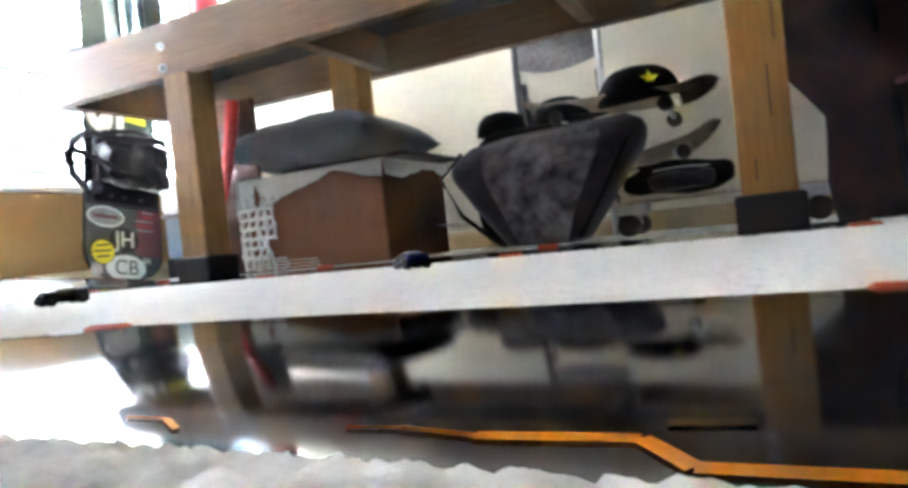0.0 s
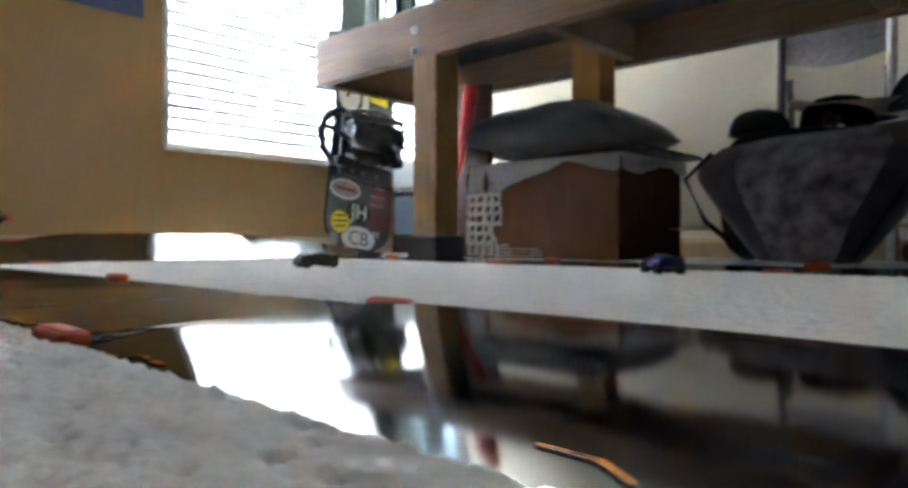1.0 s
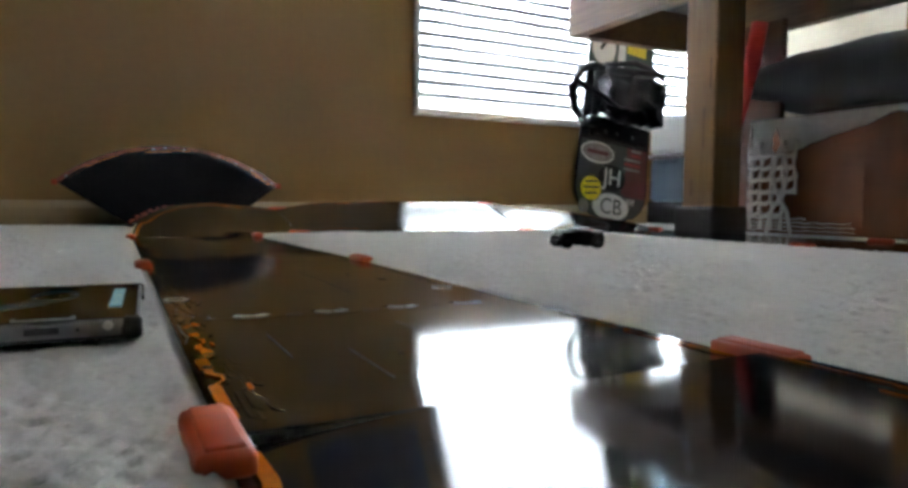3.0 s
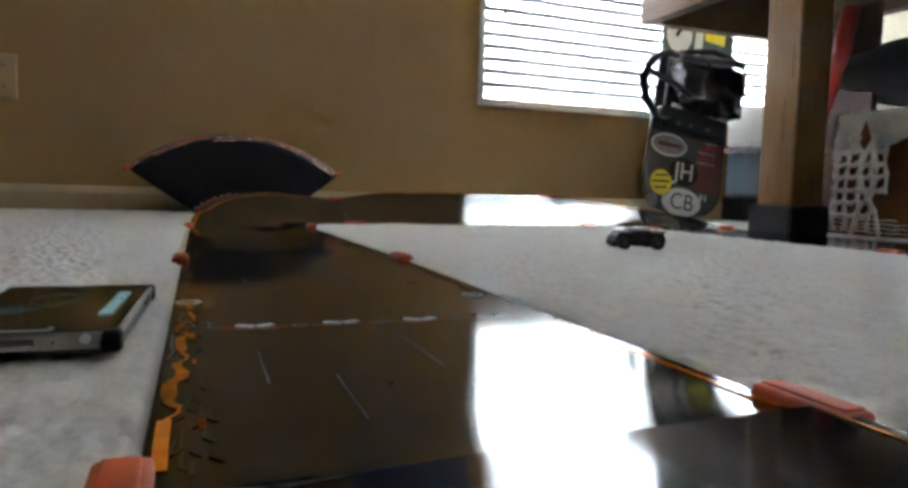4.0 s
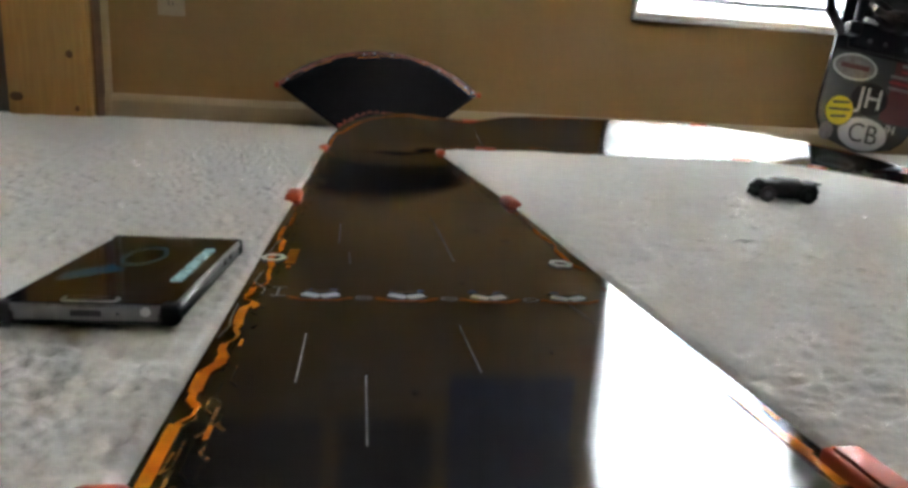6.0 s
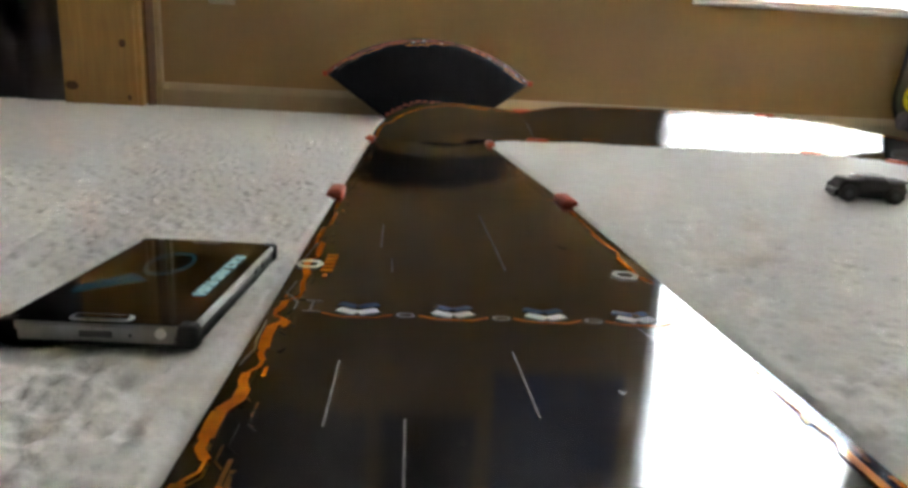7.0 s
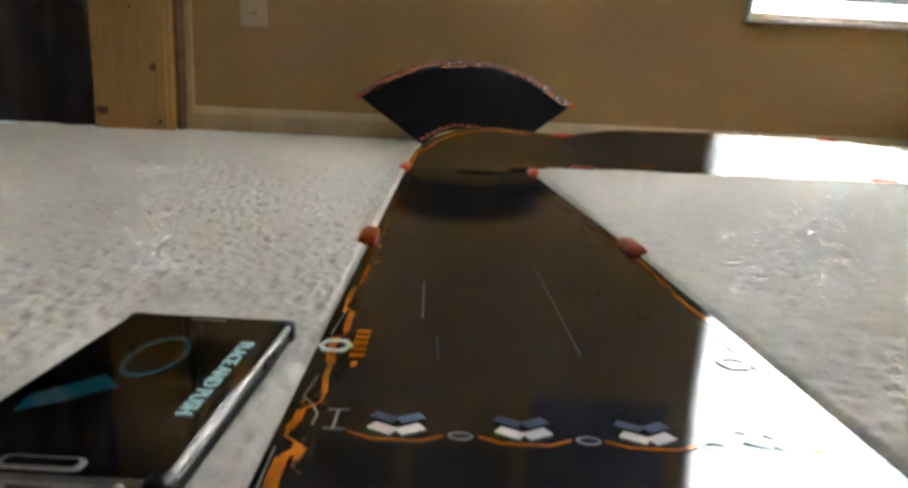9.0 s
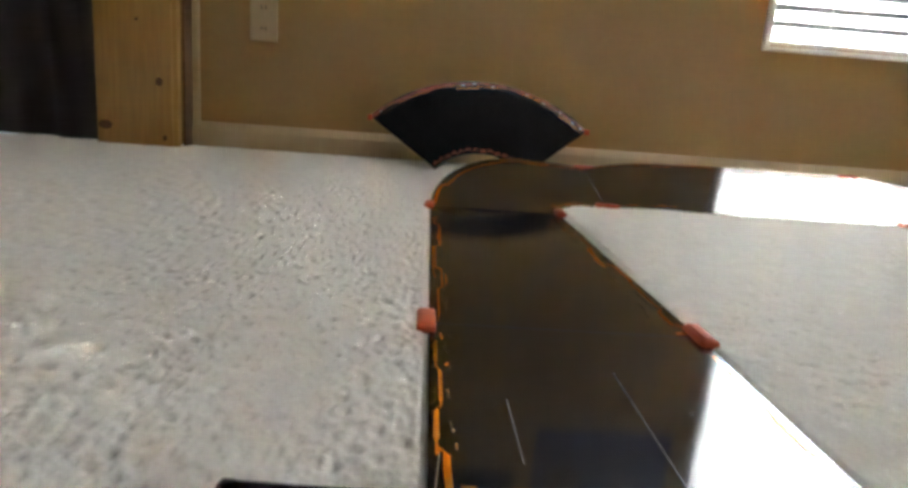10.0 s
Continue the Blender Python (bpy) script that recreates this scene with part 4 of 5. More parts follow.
wb = thing("white_carton", pose(1.84, -0.13, 0), "small white carton stored against the cream wall", "box")
part("carton", box(-0.08, 0.08, -0.09, 0.09, 0, 0.52, 0.004), M_binlid, wb)
part("lid", box(-0.083, 0.083, -0.093, 0.093, 0.50, 0.535, 0.003), M_binlid, wb)

# metal frame chair behind
fr = thing("folding_chair", pose(1.76, -0.99, 0), "folding chair with steel tube legs and pale seat back", "chair")
for y, mtl in ((0.135, M_darksteel), (-0.125, M_steel)):
    part("leg", rod(bmesh.new(), (0, y, 0), (0, y, 0.78), 0.011, seg=14), mtl, fr)
    part("rear_leg", rod(bmesh.new(), (0.12, y * 0.9, 0), (0.02, y * 0.9, 0.50), 0.010, seg=14), M_darksteel, fr)
bm = bmesh.new()
vs = []
for i in range(13):
    a = -1 + i / 6
    y = 0.125 * a
    vs.append([bm.verts.new((-0.02 + 0.03 * a * a, y, z)) for z in (0.51 + 0.03 * a * a, 0.62, 0.74)])
for a, b in zip(vs, vs[1:]):
    for k in range(2):
        bm.faces.new((a[k], b[k], b[k + 1], a[k + 1]))
bmesh.ops.solidify(bm, geom=bm.faces[:], thickness=0.008)
part("backrest", bm, M_grey, fr, "pale grey curved backrest", smooth=True)
part("crossbar", rod(bmesh.new(), (0, -0.125, 0.09), (0, 0.135, 0.09), 0.008), M_darksteel, fr)


# skateboards, caps and bags
def skateboard(label):
    sk = thing("skateboard", pose(0, 0, 0), label, "skateboard", "stored skateboards")
    bm = bmesh.new()
    n, m = 30, 6
    g = []
    for i in range(n + 1):
        t = -1 + 2 * i / n
        wd = 0.098 * (1 - max(0, abs(t) - 0.72) ** 2 / 0.085) ** 0.5 if abs(t) < 0.999 else 0.012
        kick = 0.045 * max(0, abs(t) - 0.68) / 0.32
        g.append([bm.verts.new((wd * (-1 + 2 * j / m), 0.385 * t, 0.083 + kick + 0.006 * (-1 + 2 * j / m) ** 2)) for j in range(m + 1)])
    for a, b in zip(g, g[1:]):
        for j in range(m):
            bm.faces.new((a[j], b[j], b[j + 1], a[j + 1]))
    bmesh.ops.solidify(bm, geom=bm.faces[:], thickness=0.011)
    part("deck", bm, M_skate, sk, smooth=True)
    for y in (-0.21, 0.21):
        tr = part("truck", rod(box(-0.03, 0.03, y - 0.04, y + 0.04, 0.055, 0.084, 0.006), (-0.085, y, 0.035), (0.085, y, 0.035), 0.010), M_steel, sk)
        part("hanger", rod(bmesh.new(), (0, y, 0.058), (0, y, 0.03), 0.024, 0.012, seg=16), M_steel, tr)
        for x in (-0.088, 0.088):
            w = rod(bmesh.new(), (x - 0.016, y, 0.028), (x + 0.016, y, 0.028), 0.028, seg=24)
            bmesh.ops.bevel(w, geom=[e for e in w.edges if e.is_boundary is False and e.calc_face_angle(0) > 1.2], offset=0.005, segments=2, affect="EDGES")
            part("wheel", w, M_wheel, sk, "dark urethane wheel")
    return sk


s1 = skateboard("worn maple skateboard standing on its wheels on carpet")
s1.matrix_world = pose(1.57, -1.42, 0.0, 0, 0, 2)
bk = thing("backpack", pose(1.56, -1.33, 0.098) @ Matrix.Diagonal((1, 0.85, 0.55, 1)), "black rumpled backpack squeezed between two skateboards", "backpack")
part("body", blob(bmesh.new(), (0, 0, 0.072), (0.11, 0.155, 0.072), 28, 16, 0.7, 0.02, 14), M_black, bk, smooth=True)
part("pocket", blob(bmesh.new(), (-0.088, -0.02, 0.055), (0.032, 0.095, 0.045), 20, 12, 0.7, 0.008, 20), M_camodark, bk, "dark front pocket", smooth=True)
part("strap", tube(bmesh.new(), [(-0.09, 0.10, 0.12), (-0.135, 0.135, 0.085), (-0.13, 0.15, 0.03), (-0.08, 0.14, 0.012)], 0.008, 8), M_cloth, bk, "pale webbing strap", smooth=True)
part("zip", tube(bmesh.new(), [(-0.112, -0.10, 0.10), (-0.122, -0.03, 0.108), (-0.118, 0.05, 0.103)], 0.003, 6), M_steel, bk)
s2 = copy_thing(s1, pose(1.57, -1.18, 0.296, 2.6, 14, -2) @ Matrix.Scale(0.68, 4))
tagged(s2, "short maple skateboard on top of the stack")
s4 = copy_thing(s1, pose(1.56, -1.228, 0.137, -14, 16, 3) @ Matrix.Scale(0.62, 4))
tagged(s4, "short skateboard tilted on a black backpack")
s3 = copy_thing(s1, pose(1.70, -0.62, 0.0, 0, 0, -3))


def cap(x, y, z, r, rz, label, emblem):
    cp = thing("baseball_cap", pose(x, y, z, 0, 0, rz), label, "cap", "stored caps")
    bm = bmesh.new()
    rings = []
    for i in range(9):
        a = i / 8 * math.pi / 2
        rr = r * math.cos(a) ** 0.55 if i < 8 else 0.004
        rings.append([bm.verts.new((rr * math.cos(t), rr * 1.08 * math.sin(t), r * 0.92 * math.sin(a))) for t in [2 * math.pi * k / 28 for k in range(28)]])
    for p, q in zip(rings, rings[1:]):
        for k in range(28):
            bm.faces.new((p[k], p[(k + 1) % 28], q[(k + 1) % 28], q[k]))
    bm.faces.new(rings[-1])
    bm.faces.new(rings[0][::-1])
    crown = part("crown", bm, M_black, cp, smooth=True)
    part("button", blob(bmesh.new(), (0, 0, r * 0.93), (0.008, 0.008, 0.005), 12, 8), M_black, cp)
    bm = bmesh.new()
    g = []
    for i in range(15):
        a = radians(-66 + 132 * i / 14)
        g.append([bm.verts.new(((r * f) * math.sin(a), -(r * f2) * math.cos(a), 0.006 - 0.02 * (f - 1) * math.sin(a) ** 2)) for f, f2 in ((0.98, 1.02), (1.02, 1.35), (0.98, 1.72))])
    for p, q in zip(g, g[1:]):
        for k in range(2):
            bm.faces.new((p[k], q[k], q[k + 1], p[k + 1]))
    bmesh.ops.solidify(bm, geom=bm.faces[:], thickness=0.003)
    part("brim", bm, M_black, cp, smooth=True)
    if emblem:
        bm = bmesh.new()
        pts = []
        for k in range(10):
            a, q = math.pi / 2 + k * math.pi / 5, (0.024 if k % 2 == 0 else 0.010)
            pts.append((q * math.cos(a), q * math.sin(a)))
        vv = [bm.verts.new((-r * 0.99 + 0.03 * (abs(b) / 0.05), a, r * 0.42 + b)) for a, b in pts]
        bm.faces.new(vv)
        bmesh.ops.solidify(bm, geom=bm.faces[:], thickness=0.003)
        part("emblem", bm, M_yellow, crown, "yellow star emblem")
    return cp


bm = blob(bmesh.new(), (0, 0, 0.168), (0.085, 0.165, 0.168), 26, 16, 0.5, 0.010, 10)
db = tagged(part("duffel_bag", bm, M_black, smooth=True), "black duffel bag standing on carpet under the workbench", "bag")
db.matrix_world = pose(1.60, -0.93, 0.0)
cap(1.60, -0.85, 0.328, 0.068, 20, "black baseball cap on a duffel bag", False)
cap(1.60, -1.03, 0.330, 0.077, -10, "black cap with grey print on a duffel bag", False)
cap(1.60, -1.245, 0.349, 0.100, 28, "black cap with yellow star on a skateboard", True)


def camo_bag():
    """A slumped wedge-shaped bag: wide top, narrow foot."""
    bm = bmesh.new()
    rings = []
    for i in range(15):
        t = i / 14
        z = 0.005 + 0.285 * t
        hw = 0.10 + 0.155 * min(1, t / 0.75) ** 0.9
        if t > 0.85:
            hw -= 0.05 * ((t - 0.85) / 0.15) ** 2
        th = 0.055 + 0.03 * math.sin(t * math.pi) - (0.04 * max(0, (t - 0.8) / 0.2))
        ring = []
        for k in range(40):
            a = 2 * math.pi * k / 40
            c, s_ = math.cos(a), math.sin(a)
            p = Vector((math.copysign(abs(c) ** 0.7, c) * th, -0.012 * t + math.copysign(abs(s_) ** 0.45, s_) * hw, z - 0.014 * t * s_))
            ring.append(bm.verts.new(p + 0.012 * noise.noise_vector(p * 11) * (0.3 + t)))
        rings.append(ring)
    for p, q in zip(rings, rings[1:]):
        for k in range(40):
            bm.faces.new((p[k], p[(k + 1) % 40], q[(k + 1) % 40], q[k]))
    bm.faces.new(rings[0][::-1])
    bm.faces.new(rings[-1])
    return bm


cb = thing("camouflage_bag", pose(1.42, -1.02, 0.0), "grey camouflage fabric bag slumped on carpet", "bag")
bm = camo_bag()
bm.normal_update()
for fc in bm.faces:
    c = fc.calc_center_median()
    half = 0.10 + 0.155 * min(1.0, max(0.0, (c.z - 0.005) / 0.214)) ** 0.9
    if abs(c.y + 0.005) < 0.56 * half and c.x < 0:
        fc.material_index = 1
part("body", bm, [M_camodark, M_camo], cb, smooth=True)
part("strap", tube(bmesh.new(), [(-0.05, 0.20, 0.26), (-0.075, 0.255, 0.20), (-0.065, 0.21, 0.10), (-0.062, 0.13, 0.03)], 0.006), M_black, cb, "black webbing strap", smooth=True)
part("piping", tube(bmesh.new(), [(-0.078, -0.235, 0.235), (-0.085, -0.17, 0.12), (-0.07, -0.10, 0.015)], 0.004), M_black, cb, smooth=True)

# big dark bag beyond the bench leg
bm = bmesh.new()
rings = []
for i in range(22):
    t = i / 21
    z = 0.9 * t
    hw = 0.265 if z < 0.20 else 0.265 + 0.135 * min(1, (z - 0.22) / 0.22)
    th = 0.10 + 0.08 * min(1, z / 0.3)
    ring = []
    for k in range(44):
        a = 2 * math.pi * k / 44
        c, s_ = math.cos(a), math.sin(a)
        p = Vector((math.copysign(abs(c) ** 0.6, c) * th, math.copysign(abs(s_) ** 0.5, s_) * hw, z))
        ring.append(bm.verts.new(p + 0.014 * noise.noise_vector(p * 8)))
    rings.append(ring)
for p, q in zip(rings, rings[1:]):
    for k in range(44):
        bm.faces.new((p[k], p[(k + 1) % 44], q[(k + 1) % 44], q[k]))
bm.faces.new(rings[0][::-1])
bm.faces.new(rings[-1])
gb = thing("gear_bag", pose(1.38, -1.92, 0.0), "tall black gear bag with faded maroon print", "bag")
part("body", bm, M_maroon, gb, smooth=True)
part("side_strap", tube(bmesh.new(), [(-0.20, 0.18, 0.88), (-0.205, 0.20, 0.60), (-0.195, 0.20, 0.42), (-0.14, 0.16, 0.22), (-0.125, 0.15, 0.05)], 0.009, 8), M_black, gb, "black webbing strap", smooth=True)
part("seam_piping", tube(bmesh.new(), [(-0.175, y, 0.25 + 0.01 * math.sin(y * 30)) for y in (0.16, 0.08, 0.0, -0.08, -0.16)], 0.005, 8), M_mar, gb, "maroon piping", smooth=True)
for k, (y0, y1, z0, z1) in enumerate(((0.06, 0.10, 0.05, 0.17), (-0.02, 0.02, 0.04, 0.19), (-0.12, -0.08, 0.05, 0.16))):
    part("print_bar", box(-0.162, -0.150, y0, y1, z0, z1, 0.004), M_mar, gb, "faded maroon print bar")
# storage bin in the corner
bn = thing("storage_bin", pose(1.79, 0.53, 0), "pale blue plastic bin with white lid in the corner", "bin")
part("base", box(-0.13, 0.13, -0.12, 0.12, 0, 0.08, 0.006), M_foot, bn, "dark plastic base")
part("tub", box(-0.125, 0.125, -0.115, 0.115, 0.08, 0.235, 0.012), M_bin, bn)
part("rim", box(-0.132, 0.132, -0.122, 0.122, 0.235, 0.255, 0.006), M_grey, bn)
part("lid", box(-0.13, 0.13, -0.12, 0.12, 0.255, 0.39, 0.016), M_slat, bn)

# ---- snowboard ----
SB = thing("snowboard", pose(1.40, 0.555, 0.004, -4.5, 8.0, 0), "sticker-covered dark snowboard leaning against the wall", "snowboard")


def board_outline(z0=None, z1=None, inset=0.0):
    n, H = 60, 1.50
    left = []
    for i in range(n + 1):
        v = H * i / n
        hw = 0.160 - 0.016 * math.sin(math.pi * min(1, max(0, (v - 0.12) / (H - 0.24))))
        for e in (v, H - v):
            if e < 0.13:
                hw *= max(0.0, 1 - (1 - e / 0.13) ** 2.6) ** 0.5
        left.append((hw - inset, v))
    if z0 is not None:
        left = [(w, v) for w, v in left if z0 <= v <= z1]
    return [(-w, v) for w, v in left] + [(w, v) for w, v in left[::-1] if w > 1e-4]


ol = board_outline()
ol2 = []
for p in ol:
    if not ol2 or (abs(p[0] - ol2[-1][0]) + abs(p[1] - ol2[-1][1])) > 1e-4:
        ol2.append(p)
part("core", plate(bmesh.new(), ol2, 0.0, 0.010), M_blackpl, SB)


def field(z0, z1, mtl, x0=-1, x1=1, lift=0.0006, label="", name="graphic"):
    o = [(min(max(w, x0), x1), v) for w, v in board_outline(z0, z1, 0.006)]
    oo = []
    for p in o:
        if not oo or (abs(p[0] - oo[-1][0]) + abs(p[1] - oo[-1][1])) > 1e-5:
            oo.append(p)
    return part(name, plate(bmesh.new(), oo, -lift, -0.0001), mtl, SB, label)


field(0.0, 0.275, M_deck, label="charcoal lower graphic")
field(0.10, 0.275, M_mar, 0.055, 1, 0.0012, "maroon corner of the graphic")
field(0.52, 1.5, M_green, label="dark green upper graphic")


def sticker(name, outline, mtl, lift, label):
    return part(name, plate(bmesh.new(), outline, -lift, -lift + 0.0008), mtl, SB, label)


def rect(x0, x1, z0, z1):
    return [(x0, z0), (x1, z0), (x1, z1), (x0, z1)]


sticker("sticker", oval(0.0, 0.055, 0.080, 0.047), M_sticker, 0.0022, "white oval sticker with two letters")
lettering("letters", "CB", 0.078, M_deck, SB, pose(0.0, -0.0028, 0.054, 90, 0, 0))
sticker("sticker", oval(-0.005, 0.155, 0.060, 0.046), M_blackpl, 0.0022, "black oval sticker with white letters")
lettering("letters", "JH", 0.082, M_sticker, SB, pose(-0.003, -0.0028, 0.155, 90, 0, 0))
sticker("sticker_rim", oval(-0.092, 0.108, 0.046, 0.044), M_deck, 0.0026, "dark rim")
sticker("sticker", oval(-0.092, 0.108, 0.043, 0.041), M_yellow, 0.0030, "round yellow sticker with dark scribble")
for k, (dz, w) in enumerate(((0.02, 0.026), (0.0, 0.034), (-0.02, 0.024))):
    sticker("scribble_bar", [(-0.092 - w, 0.104 + dz), (-0.092 + w, 0.112 + dz), (-0.092 + w, 0.119 + dz), (-0.092 - w, 0.111 + dz)], M_deck, 0.0036, "dark bar")
sticker("sticker", oval(-0.075, 0.235, 0.072, 0.037), M_sticker, 0.0018, "grey oval sticker with white rim")
sticker("sticker_field", oval(-0.075, 0.235, 0.066, 0.031), M_grey, 0.0024, "grey field")
sticker("letter_bar", rect(-0.122, -0.03, 0.229, 0.242), M_mar, 0.0029, "faded maroon lettering bar")
for k in range(5):
    sticker("flag_stripe", rect(0.045 if k < 3 else 0.075, 0.118, 0.195 + 0.017 * k, 0.203 + 0.017 * k), M_flag if k % 2 else M_grey, 0.0022, "faded flag stripe")
sticker("sticker", rect(0.040, 0.110, 0.105, 0.180), M_mar, 0.0021, "dark red square sticker")
lettering("letters", "JH", 0.034, M_sticker, SB, pose(0.085, -0.002, 0.082, 90, 0, -0))
sticker("sticker", oval(-0.118, 0.045, 0.022, 0.026), M_grey, 0.0018, "small round grey sticker")
sticker("sticker", oval(-0.085, 0.605, 0.052, 0.060), M_sticker, 0.0020, "white round graphic")
sticker("sticker", rect(-0.02, 0.012, 0.55, 0.66), M_sticker, 0.0020, "white stripe of the graphic")
sticker("sticker", rect(0.020, 0.105, 0.61, 0.66), M_yellow, 0.0020, "yellow block of the graphic")
for a, b in (((-0.10, 0.63), (-0.075, 0.645)), ((-0.105, 0.60), (-0.085, 0.63))):
    sticker("scribble_bar", [a, (a[0] + 0.012, a[1] - 0.006), (b[0] + 0.012, b[1] - 0.006), b], M_blackpl, 0.0026, "black mark")

# binding
bd = part("binding", box(-0.125, 0.130, -0.028, -0.002, 0.280, 0.515, 0.012, 3), M_blackpl, SB, "black snowboard binding", smooth=True)
part("boot_cup", blob(bmesh.new(), (0.004, -0.058, 0.425), (0.128, 0.046, 0.080), 44, 30, 0.5, 0.034, 24), M_rubbery, bd, smooth=True)
bm = bmesh.new()
g = []
for i in range(15):
    a = radians(-80 + 160 * i / 14)
    g.append([bm.verts.new((0.134 * math.sin(a), -0.055 - 0.062 * max(0.0, math.cos(a)) ** 0.6, z + 0.012 * math.sin(a * 2))) for z in (0.488, 0.503, 0.516)])
for a, b in zip(g, g[1:]):
    for k in range(2):
        bm.faces.new((a[k], b[k], b[k + 1], a[k + 1]))
bmesh.ops.solidify(bm, geom=bm.faces[:], thickness=0.007)
part("highback", bm, M_rubbery, bd, smooth=True)
part("ankle_strap", tube(bmesh.new(), [(-0.11, -0.05, 0.515), (-0.185, -0.075, 0.500), (-0.245, -0.085, 0.460), (-0.262, -0.08, 0.40), (-0.235, -0.065, 0.345), (-0.175, -0.045, 0.305)], [0.010, 0.013, 0.014, 0.016, 0.014, 0.010], 10), M_blackpl, bd, smooth=True)
part("toe_strap", tube(bmesh.new(), [(-0.245, -0.08, 0.43), (-0.14, -0.09, 0.40), (-0.08, -0.09, 0.375), (-0.03, -0.06, 0.345)], [0.009, 0.009, 0.008, 0.007], 8), M_blackpl, bd, smooth=True)
part("ladder_strap", tube(bmesh.new(), [(-0.12, -0.055, 0.52), (-0.03, -0.10, 0.535), (0.06, -0.10, 0.53), (0.115, -0.05, 0.545)], [0.008, 0.011, 0.011, 0.006], 8), M_blackpl, bd, smooth=True)
part("buckle", box(-0.175, -0.135, -0.075, -0.045, 0.30, 0.335, 0.005), M_blackpl, bd, "black plastic buckle")
part("forward_lean", rod(bmesh.new(), (-0.11, -0.04, 0.355), (0.12, -0.04, 0.345), 0.006), M_steel, bd)
for x in (-0.07, -0.02, 0.05):
    part("screw", rod(bmesh.new(), (x, -0.030, 0.305), (x, -0.027, 0.305), 0.007, seg=12), M_darksteel, bd)

# ---- closet corner ----
pk = thing("pine_bookcase", pose(-0.82, 0.60, 0), "tall pine board upright with dark knots", "shelving")
part("upright", box(-0.095, 0.085, 0.0, 0.020, 0, 1.9, 0.002), M_pine, pk)
part("edge_strip", box(0.0855, 0.098, 0.002, 0.022, 0, 1.9, 0.001), M_pine, pk)
for x, z, rx, rz in ((0.055, 0.155, 0.0085, 0.010), (-0.075, 0.046, 0.016, 0.011), (0.066, 0.022, 0.005, 0.007), (0.005, 0.295, 0.004, 0.004), (-0.03, 0.62, 0.012, 0.015)):
    part("knot", plate(bmesh.new(), oval(x, z, rx, rz, 18), -0.0012, 0.001), M_knot_gap, pk, "dark knot")
part("side_panel", box(0.045, 0.065, 0.022, 0.088, 0, 1.9, 0.001), M_pine, pk)
# dark brown strip painted in for the shaded gap beside the casing
part("gap_shade_strip", box(0.0990, 0.1055, 0.030, 0.088, 0, 1.9, 0.001), M_knot_gap, pk, "dark strip standing in for the shaded gap")
ct = tagged(new("closet_trim"), "tan painted door trim beside the bookcase", "trim", kind="structure")
part("casing", box(-0.7125, -0.697, NY - 0.016, NY, 0, 2.05, 0.003), M_trim, ct)
bm = bmesh.new()
g = []
for i in range(90):
    x = -2.3 + 1.37 * i / 89
    d = 0.018 * math.sin(x * 26) + 0.012 * math.sin(x * 61 + 1)
    g.append([bm.verts.new((x + 0.06 * (1 - z), 0.655 + d * (0.6 + 0.4 * (1 - z / 2)), z)) for z in (0.004, 0.3, 0.8, 1.4, 2.0)])
for a, b in zip(g, g[1:]):
    for k in range(4):
        bm.faces.new((a[k], b[k], b[k + 1], a[k + 1]))
bmesh.ops.solidify(bm, geom=bm.faces[:], thickness=0.003)
tagged(part("curtain", bm, M_curtain, smooth=True), "dark grey folded drape hanging to the carpet", "curtain")

# ---- small things on the carpet ----
ph = thing("smartphone", pose(-0.1572, -0.8785, 0.0048, 0, 0, -2.3), "smartphone with lit screen and worn metal rim on the carpet", "phone")


def round_slab(hx, hy, r, z0, z1, inset=0.0, n=6):
    """A slab with rounded corners; its top is drawn in by the inset."""
    bm = bmesh.new()
    rows = []
    for z, k in ((z0, inset), (z0 + inset, 0.0), (z1 - inset, 0.0), (z1, inset)):
        ring = []
        for q, (cx, cy) in enumerate(((hx - r, hy - r), (-hx + r, hy - r), (-hx + r, -hy + r), (hx - r, -hy + r))):
            for i in range(n + 1):
                a = math.pi / 2 * (q + i / n)
                ring.append(bm.verts.new((cx + (r - k) * math.cos(a), cy + (r - k) * math.sin(a), z)))
        rows.append(ring)
    m = len(rows[0])
    for p, q in zip(rows, rows[1:]):
        for i in range(m):
            bm.faces.new((p[i], p[(i + 1) % m], q[(i + 1) % m], q[i]))
    bm.faces.new(rows[0][::-1])
    bm.faces.new(rows[-1])
    return bm


part("back_shell", round_slab(0.0380, 0.0684, 0.008, 0.0, 0.0064, 0.0012), M_blackpl, ph)
rimo = part("metal_rim", round_slab(0.0385, 0.0690, 0.0075, 0.0060, 0.0098, 0.0010), M_rimsteel, ph, "worn silver metal rim", smooth=False)
glassp = part("screen", round_slab(0.0365, 0.0672, 0.0060, 0.0095, 0.0102, 0.0002), M_screen, ph, "glossy dark screen")
for cx in (-1, 1):
    for cy in (-1, 1):
        bm = round_slab(0.0044, 0.0044, 0.0030, 0.0006, 0.0102, 0.0014, 4)
        bmesh.ops.translate(bm, verts=bm.verts, vec=(cx * 0.0350, cy * 0.0655, 0))
        part("corner_bumper", bm, M_rubbery, ph, "black rubber corner bumper", smooth=True)
bm = round_slab(0.0125, 0.0034, 0.0026, 0.0099, 0.0109, 0.0004, 4)
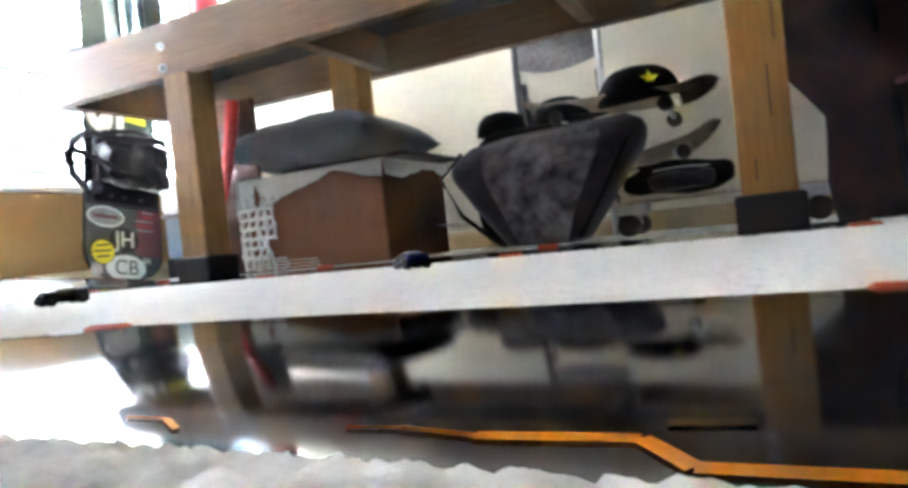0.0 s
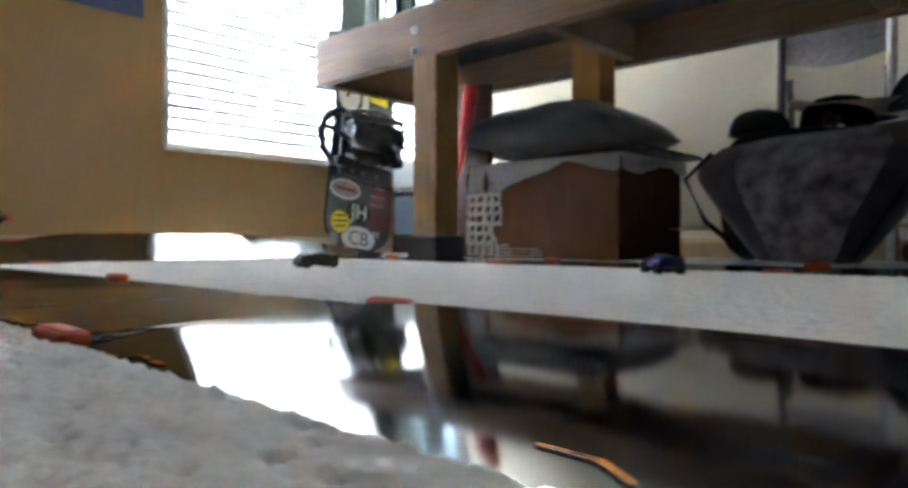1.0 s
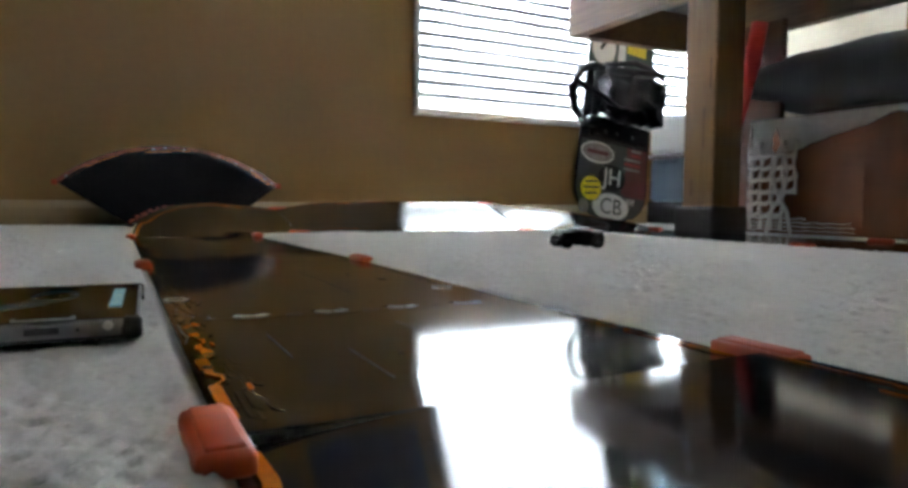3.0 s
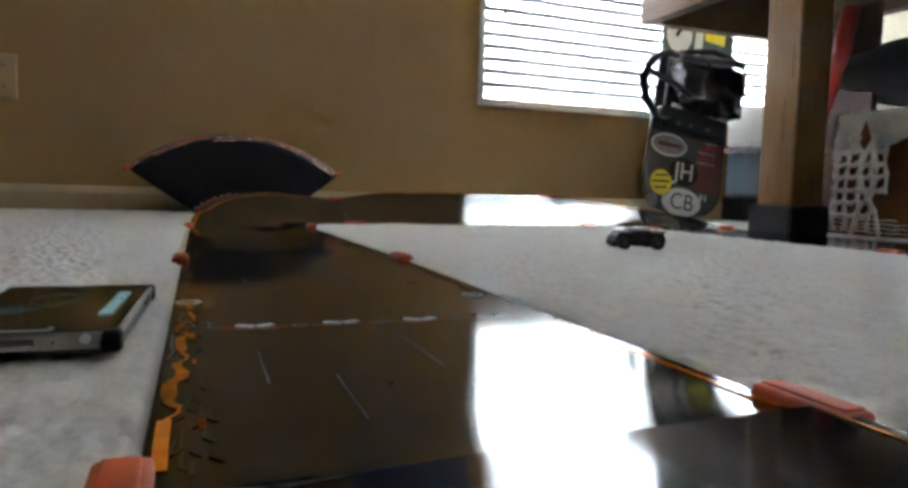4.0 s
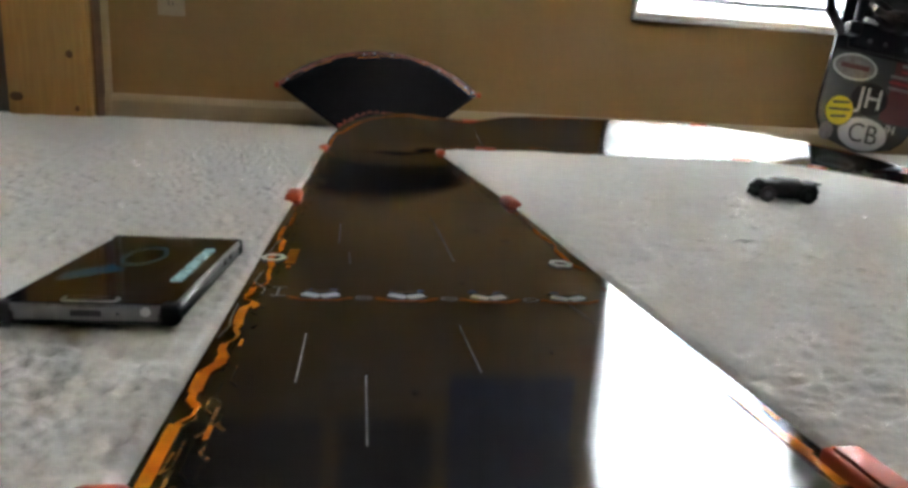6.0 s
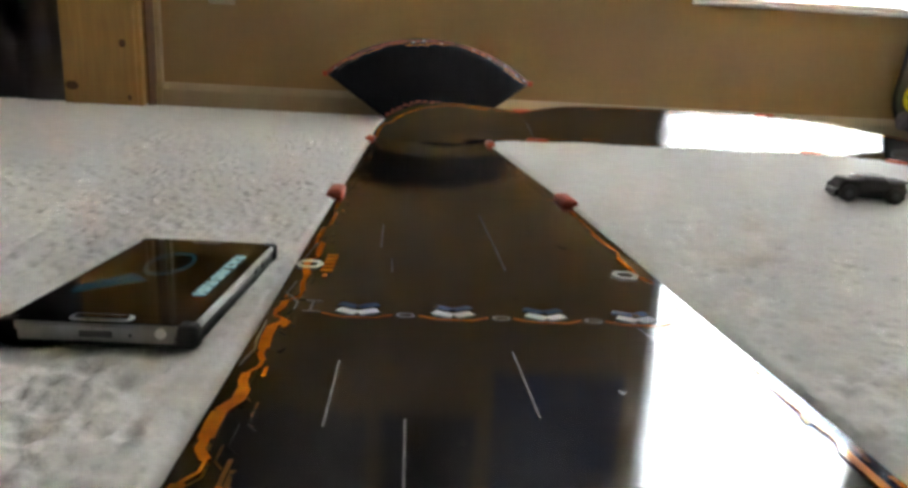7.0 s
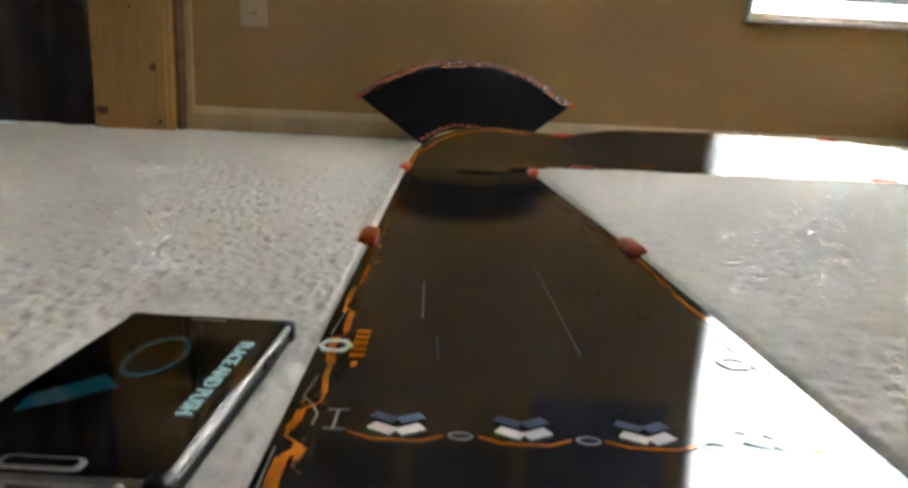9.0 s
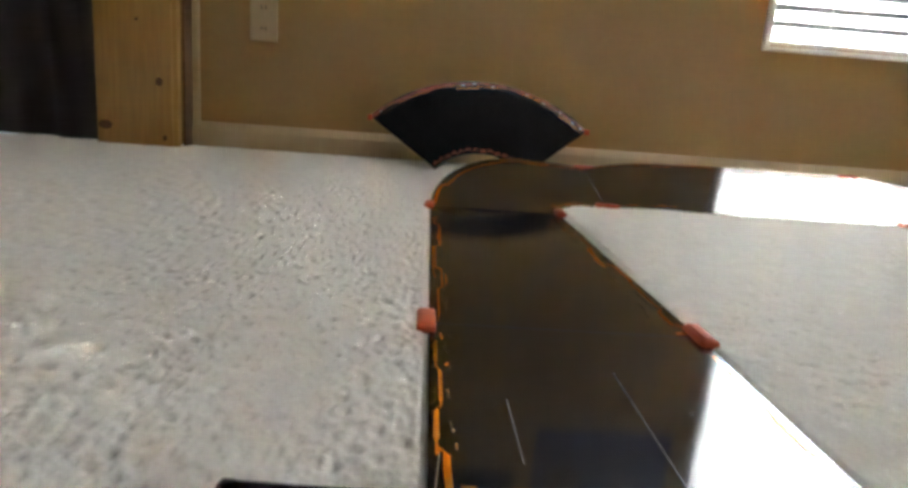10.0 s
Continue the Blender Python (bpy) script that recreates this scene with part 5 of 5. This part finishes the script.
bmesh.ops.translate(bm, verts=bm.verts, vec=(0, -0.0628, 0))
hb = part("home_button", bm, M_steel, ph, "silver-rimmed home button")
bm = round_slab(0.0106, 0.0021, 0.0016, 0.0106, 0.0112, 0.0002, 4)
bmesh.ops.translate(bm, verts=bm.verts, vec=(0, -0.0628, 0))
part("button_face", bm, M_screen, hb)
part("earpiece", box(-0.008, 0.008, 0.0615, 0.063, 0.0099, 0.0105), M_grey, ph)
for y in (0.020, 0.033):
    part("side_button", box(0.0380, 0.0396, y, y + 0.009, 0.0056, 0.0084, 0.0006), M_blackpl, ph)
for y0, y1 in ((-0.0693, -0.0680), (0.0680, 0.0693)):
    part("end_strip", box(-0.0305, 0.0305, y0, y1, 0.0026, 0.0092, 0.0005), M_rimsteel, ph, "worn silver end of the phone")
part("port", box(-0.0065, 0.0065, -0.0697, -0.0688, 0.0046, 0.0074, 0.0004), M_foot, ph, "dark charging port")
part("microphone_hole", rod(bmesh.new(), (0.0135, -0.0697, 0.006), (0.0135, -0.0688, 0.006), 0.0007, seg=10), M_foot, ph)
part("stylus_end", rod(bmesh.new(), (0.0255, -0.0702, 0.0072), (0.0255, -0.066, 0.0072), 0.0021, seg=16), M_steel, ph, "round silver stylus end", smooth=False)
lettering("screen_text", "PLACE AND PUSH", 0.0083, M_glow_t, ph, pose(0.0265, 0.003, 0.0105, 0, 0, -90))
bm = bmesh.new()
v = [bm.verts.new(p) for p in ((-0.028, -0.034, 0.0103), (-0.004, -0.012, 0.0103), (-0.014, -0.002, 0.0103), (-0.030, -0.022, 0.0103))]
bm.faces.new(v)
part("screen_arrow", bm, M_glow_c, ph, "cyan arrow on the screen")
bm = bmesh.new()
n = 40
for k in range(n):
    q = []
    for rr in (0.86, 1.0):
        for kk in (k, k + 1):
            a = 2 * math.pi * kk / n
            q.append(bm.verts.new((-0.004 + 0.011 * rr * math.cos(a), 0.018 + 0.021 * rr * math.sin(a), 0.0103)))
    bm.faces.new((q[0], q[1], q[3], q[2]))
part("screen_ring", bm, M_glow_d, ph, "dim teal ring on the screen")


def toy_car(m, label, paint, decal):
    tc = thing("toy_car", m, label, "toy car")
    bm = bmesh.new()
    prof = [(-0.038, 0.006), (-0.041, 0.020), (-0.037, 0.029), (-0.020, 0.0295), (-0.015, 0.0325), (0.008, 0.033), (0.017, 0.0295), (0.033, 0.0285), (0.040, 0.020), (0.038, 0.006)]
    rows = []
    for w, sc in ((-0.0225, 0.72), (-0.0215, 0.88), (-0.015, 1.0), (0.015, 1.0), (0.0215, 0.88), (0.0225, 0.72)):
        rows.append([bm.verts.new((x, w, 0.005 + (z - 0.005) * sc)) for x, z in prof])
    for a, b in zip(rows, rows[1:]):
        for k in range(len(prof)):
            bm.faces.new((a[k], a[(k + 1) % len(prof)], b[(k + 1) % len(prof)], b[k]))
    bm.faces.new(rows[0])
    bm.faces.new(rows[-1][::-1])
    part("body", bm, paint, tc)
    part("windscreen", box(0.0075, 0.0165, -0.013, 0.013, 0.0285, 0.0320, 0.001), M_glossblk, tc)
    part("rear_wing", box(-0.043, -0.034, -0.021, 0.021, 0.0262, 0.0292, 0.0008), M_blackpl, tc)
    part("roof_rack", box(-0.016, 0.002, -0.013, 0.013, 0.0325, 0.0345, 0.001), decal, tc, "scuffed pale roof panel")
    part("hood_scoop", box(0.020, 0.034, -0.007, 0.007, 0.0270, 0.0300, 0.001), decal, tc)
    part("bumper", box(0.037, 0.043, -0.019, 0.019, 0.005, 0.014, 0.002), M_blackpl, tc)
    part("rear_bumper", box(-0.043, -0.037, -0.018, 0.018, 0.005, 0.013, 0.002), M_blackpl, tc)
    for y in (-0.0235, 0.0215):
        part("side_skirt", box(-0.014, 0.014, y, y + 0.002, 0.005, 0.014, 0.0006), M_blackpl, tc)
    for x in (-0.027, 0.028):
        for y in (-0.0205, 0.0205):
            w = part("wheel", rod(bmesh.new(), (x, y - 0.005, 0.0105), (x, y + 0.005, 0.0105), 0.0108, seg=22), M_foot, tc)
            part("hub", rod(bmesh.new(), (x, y - 0.0054, 0.0105), (x, y + 0.0054, 0.0105), 0.0045, seg=10), M_darksteel, w)
    return tc


toy_car(pose(0.488, -0.467, 0.003, 0, 0, 167) @ Matrix.Scale(0.88, 4), "dark grey toy race car standing on the carpet", M_cargrey, M_carwhite)
toy_car(pose(0.74, -1.0, 0.002, 0, 0, 50) @ Matrix.Scale(0.85, 4), "dark blue toy race car standing on the carpet", M_blue, M_carwhite)
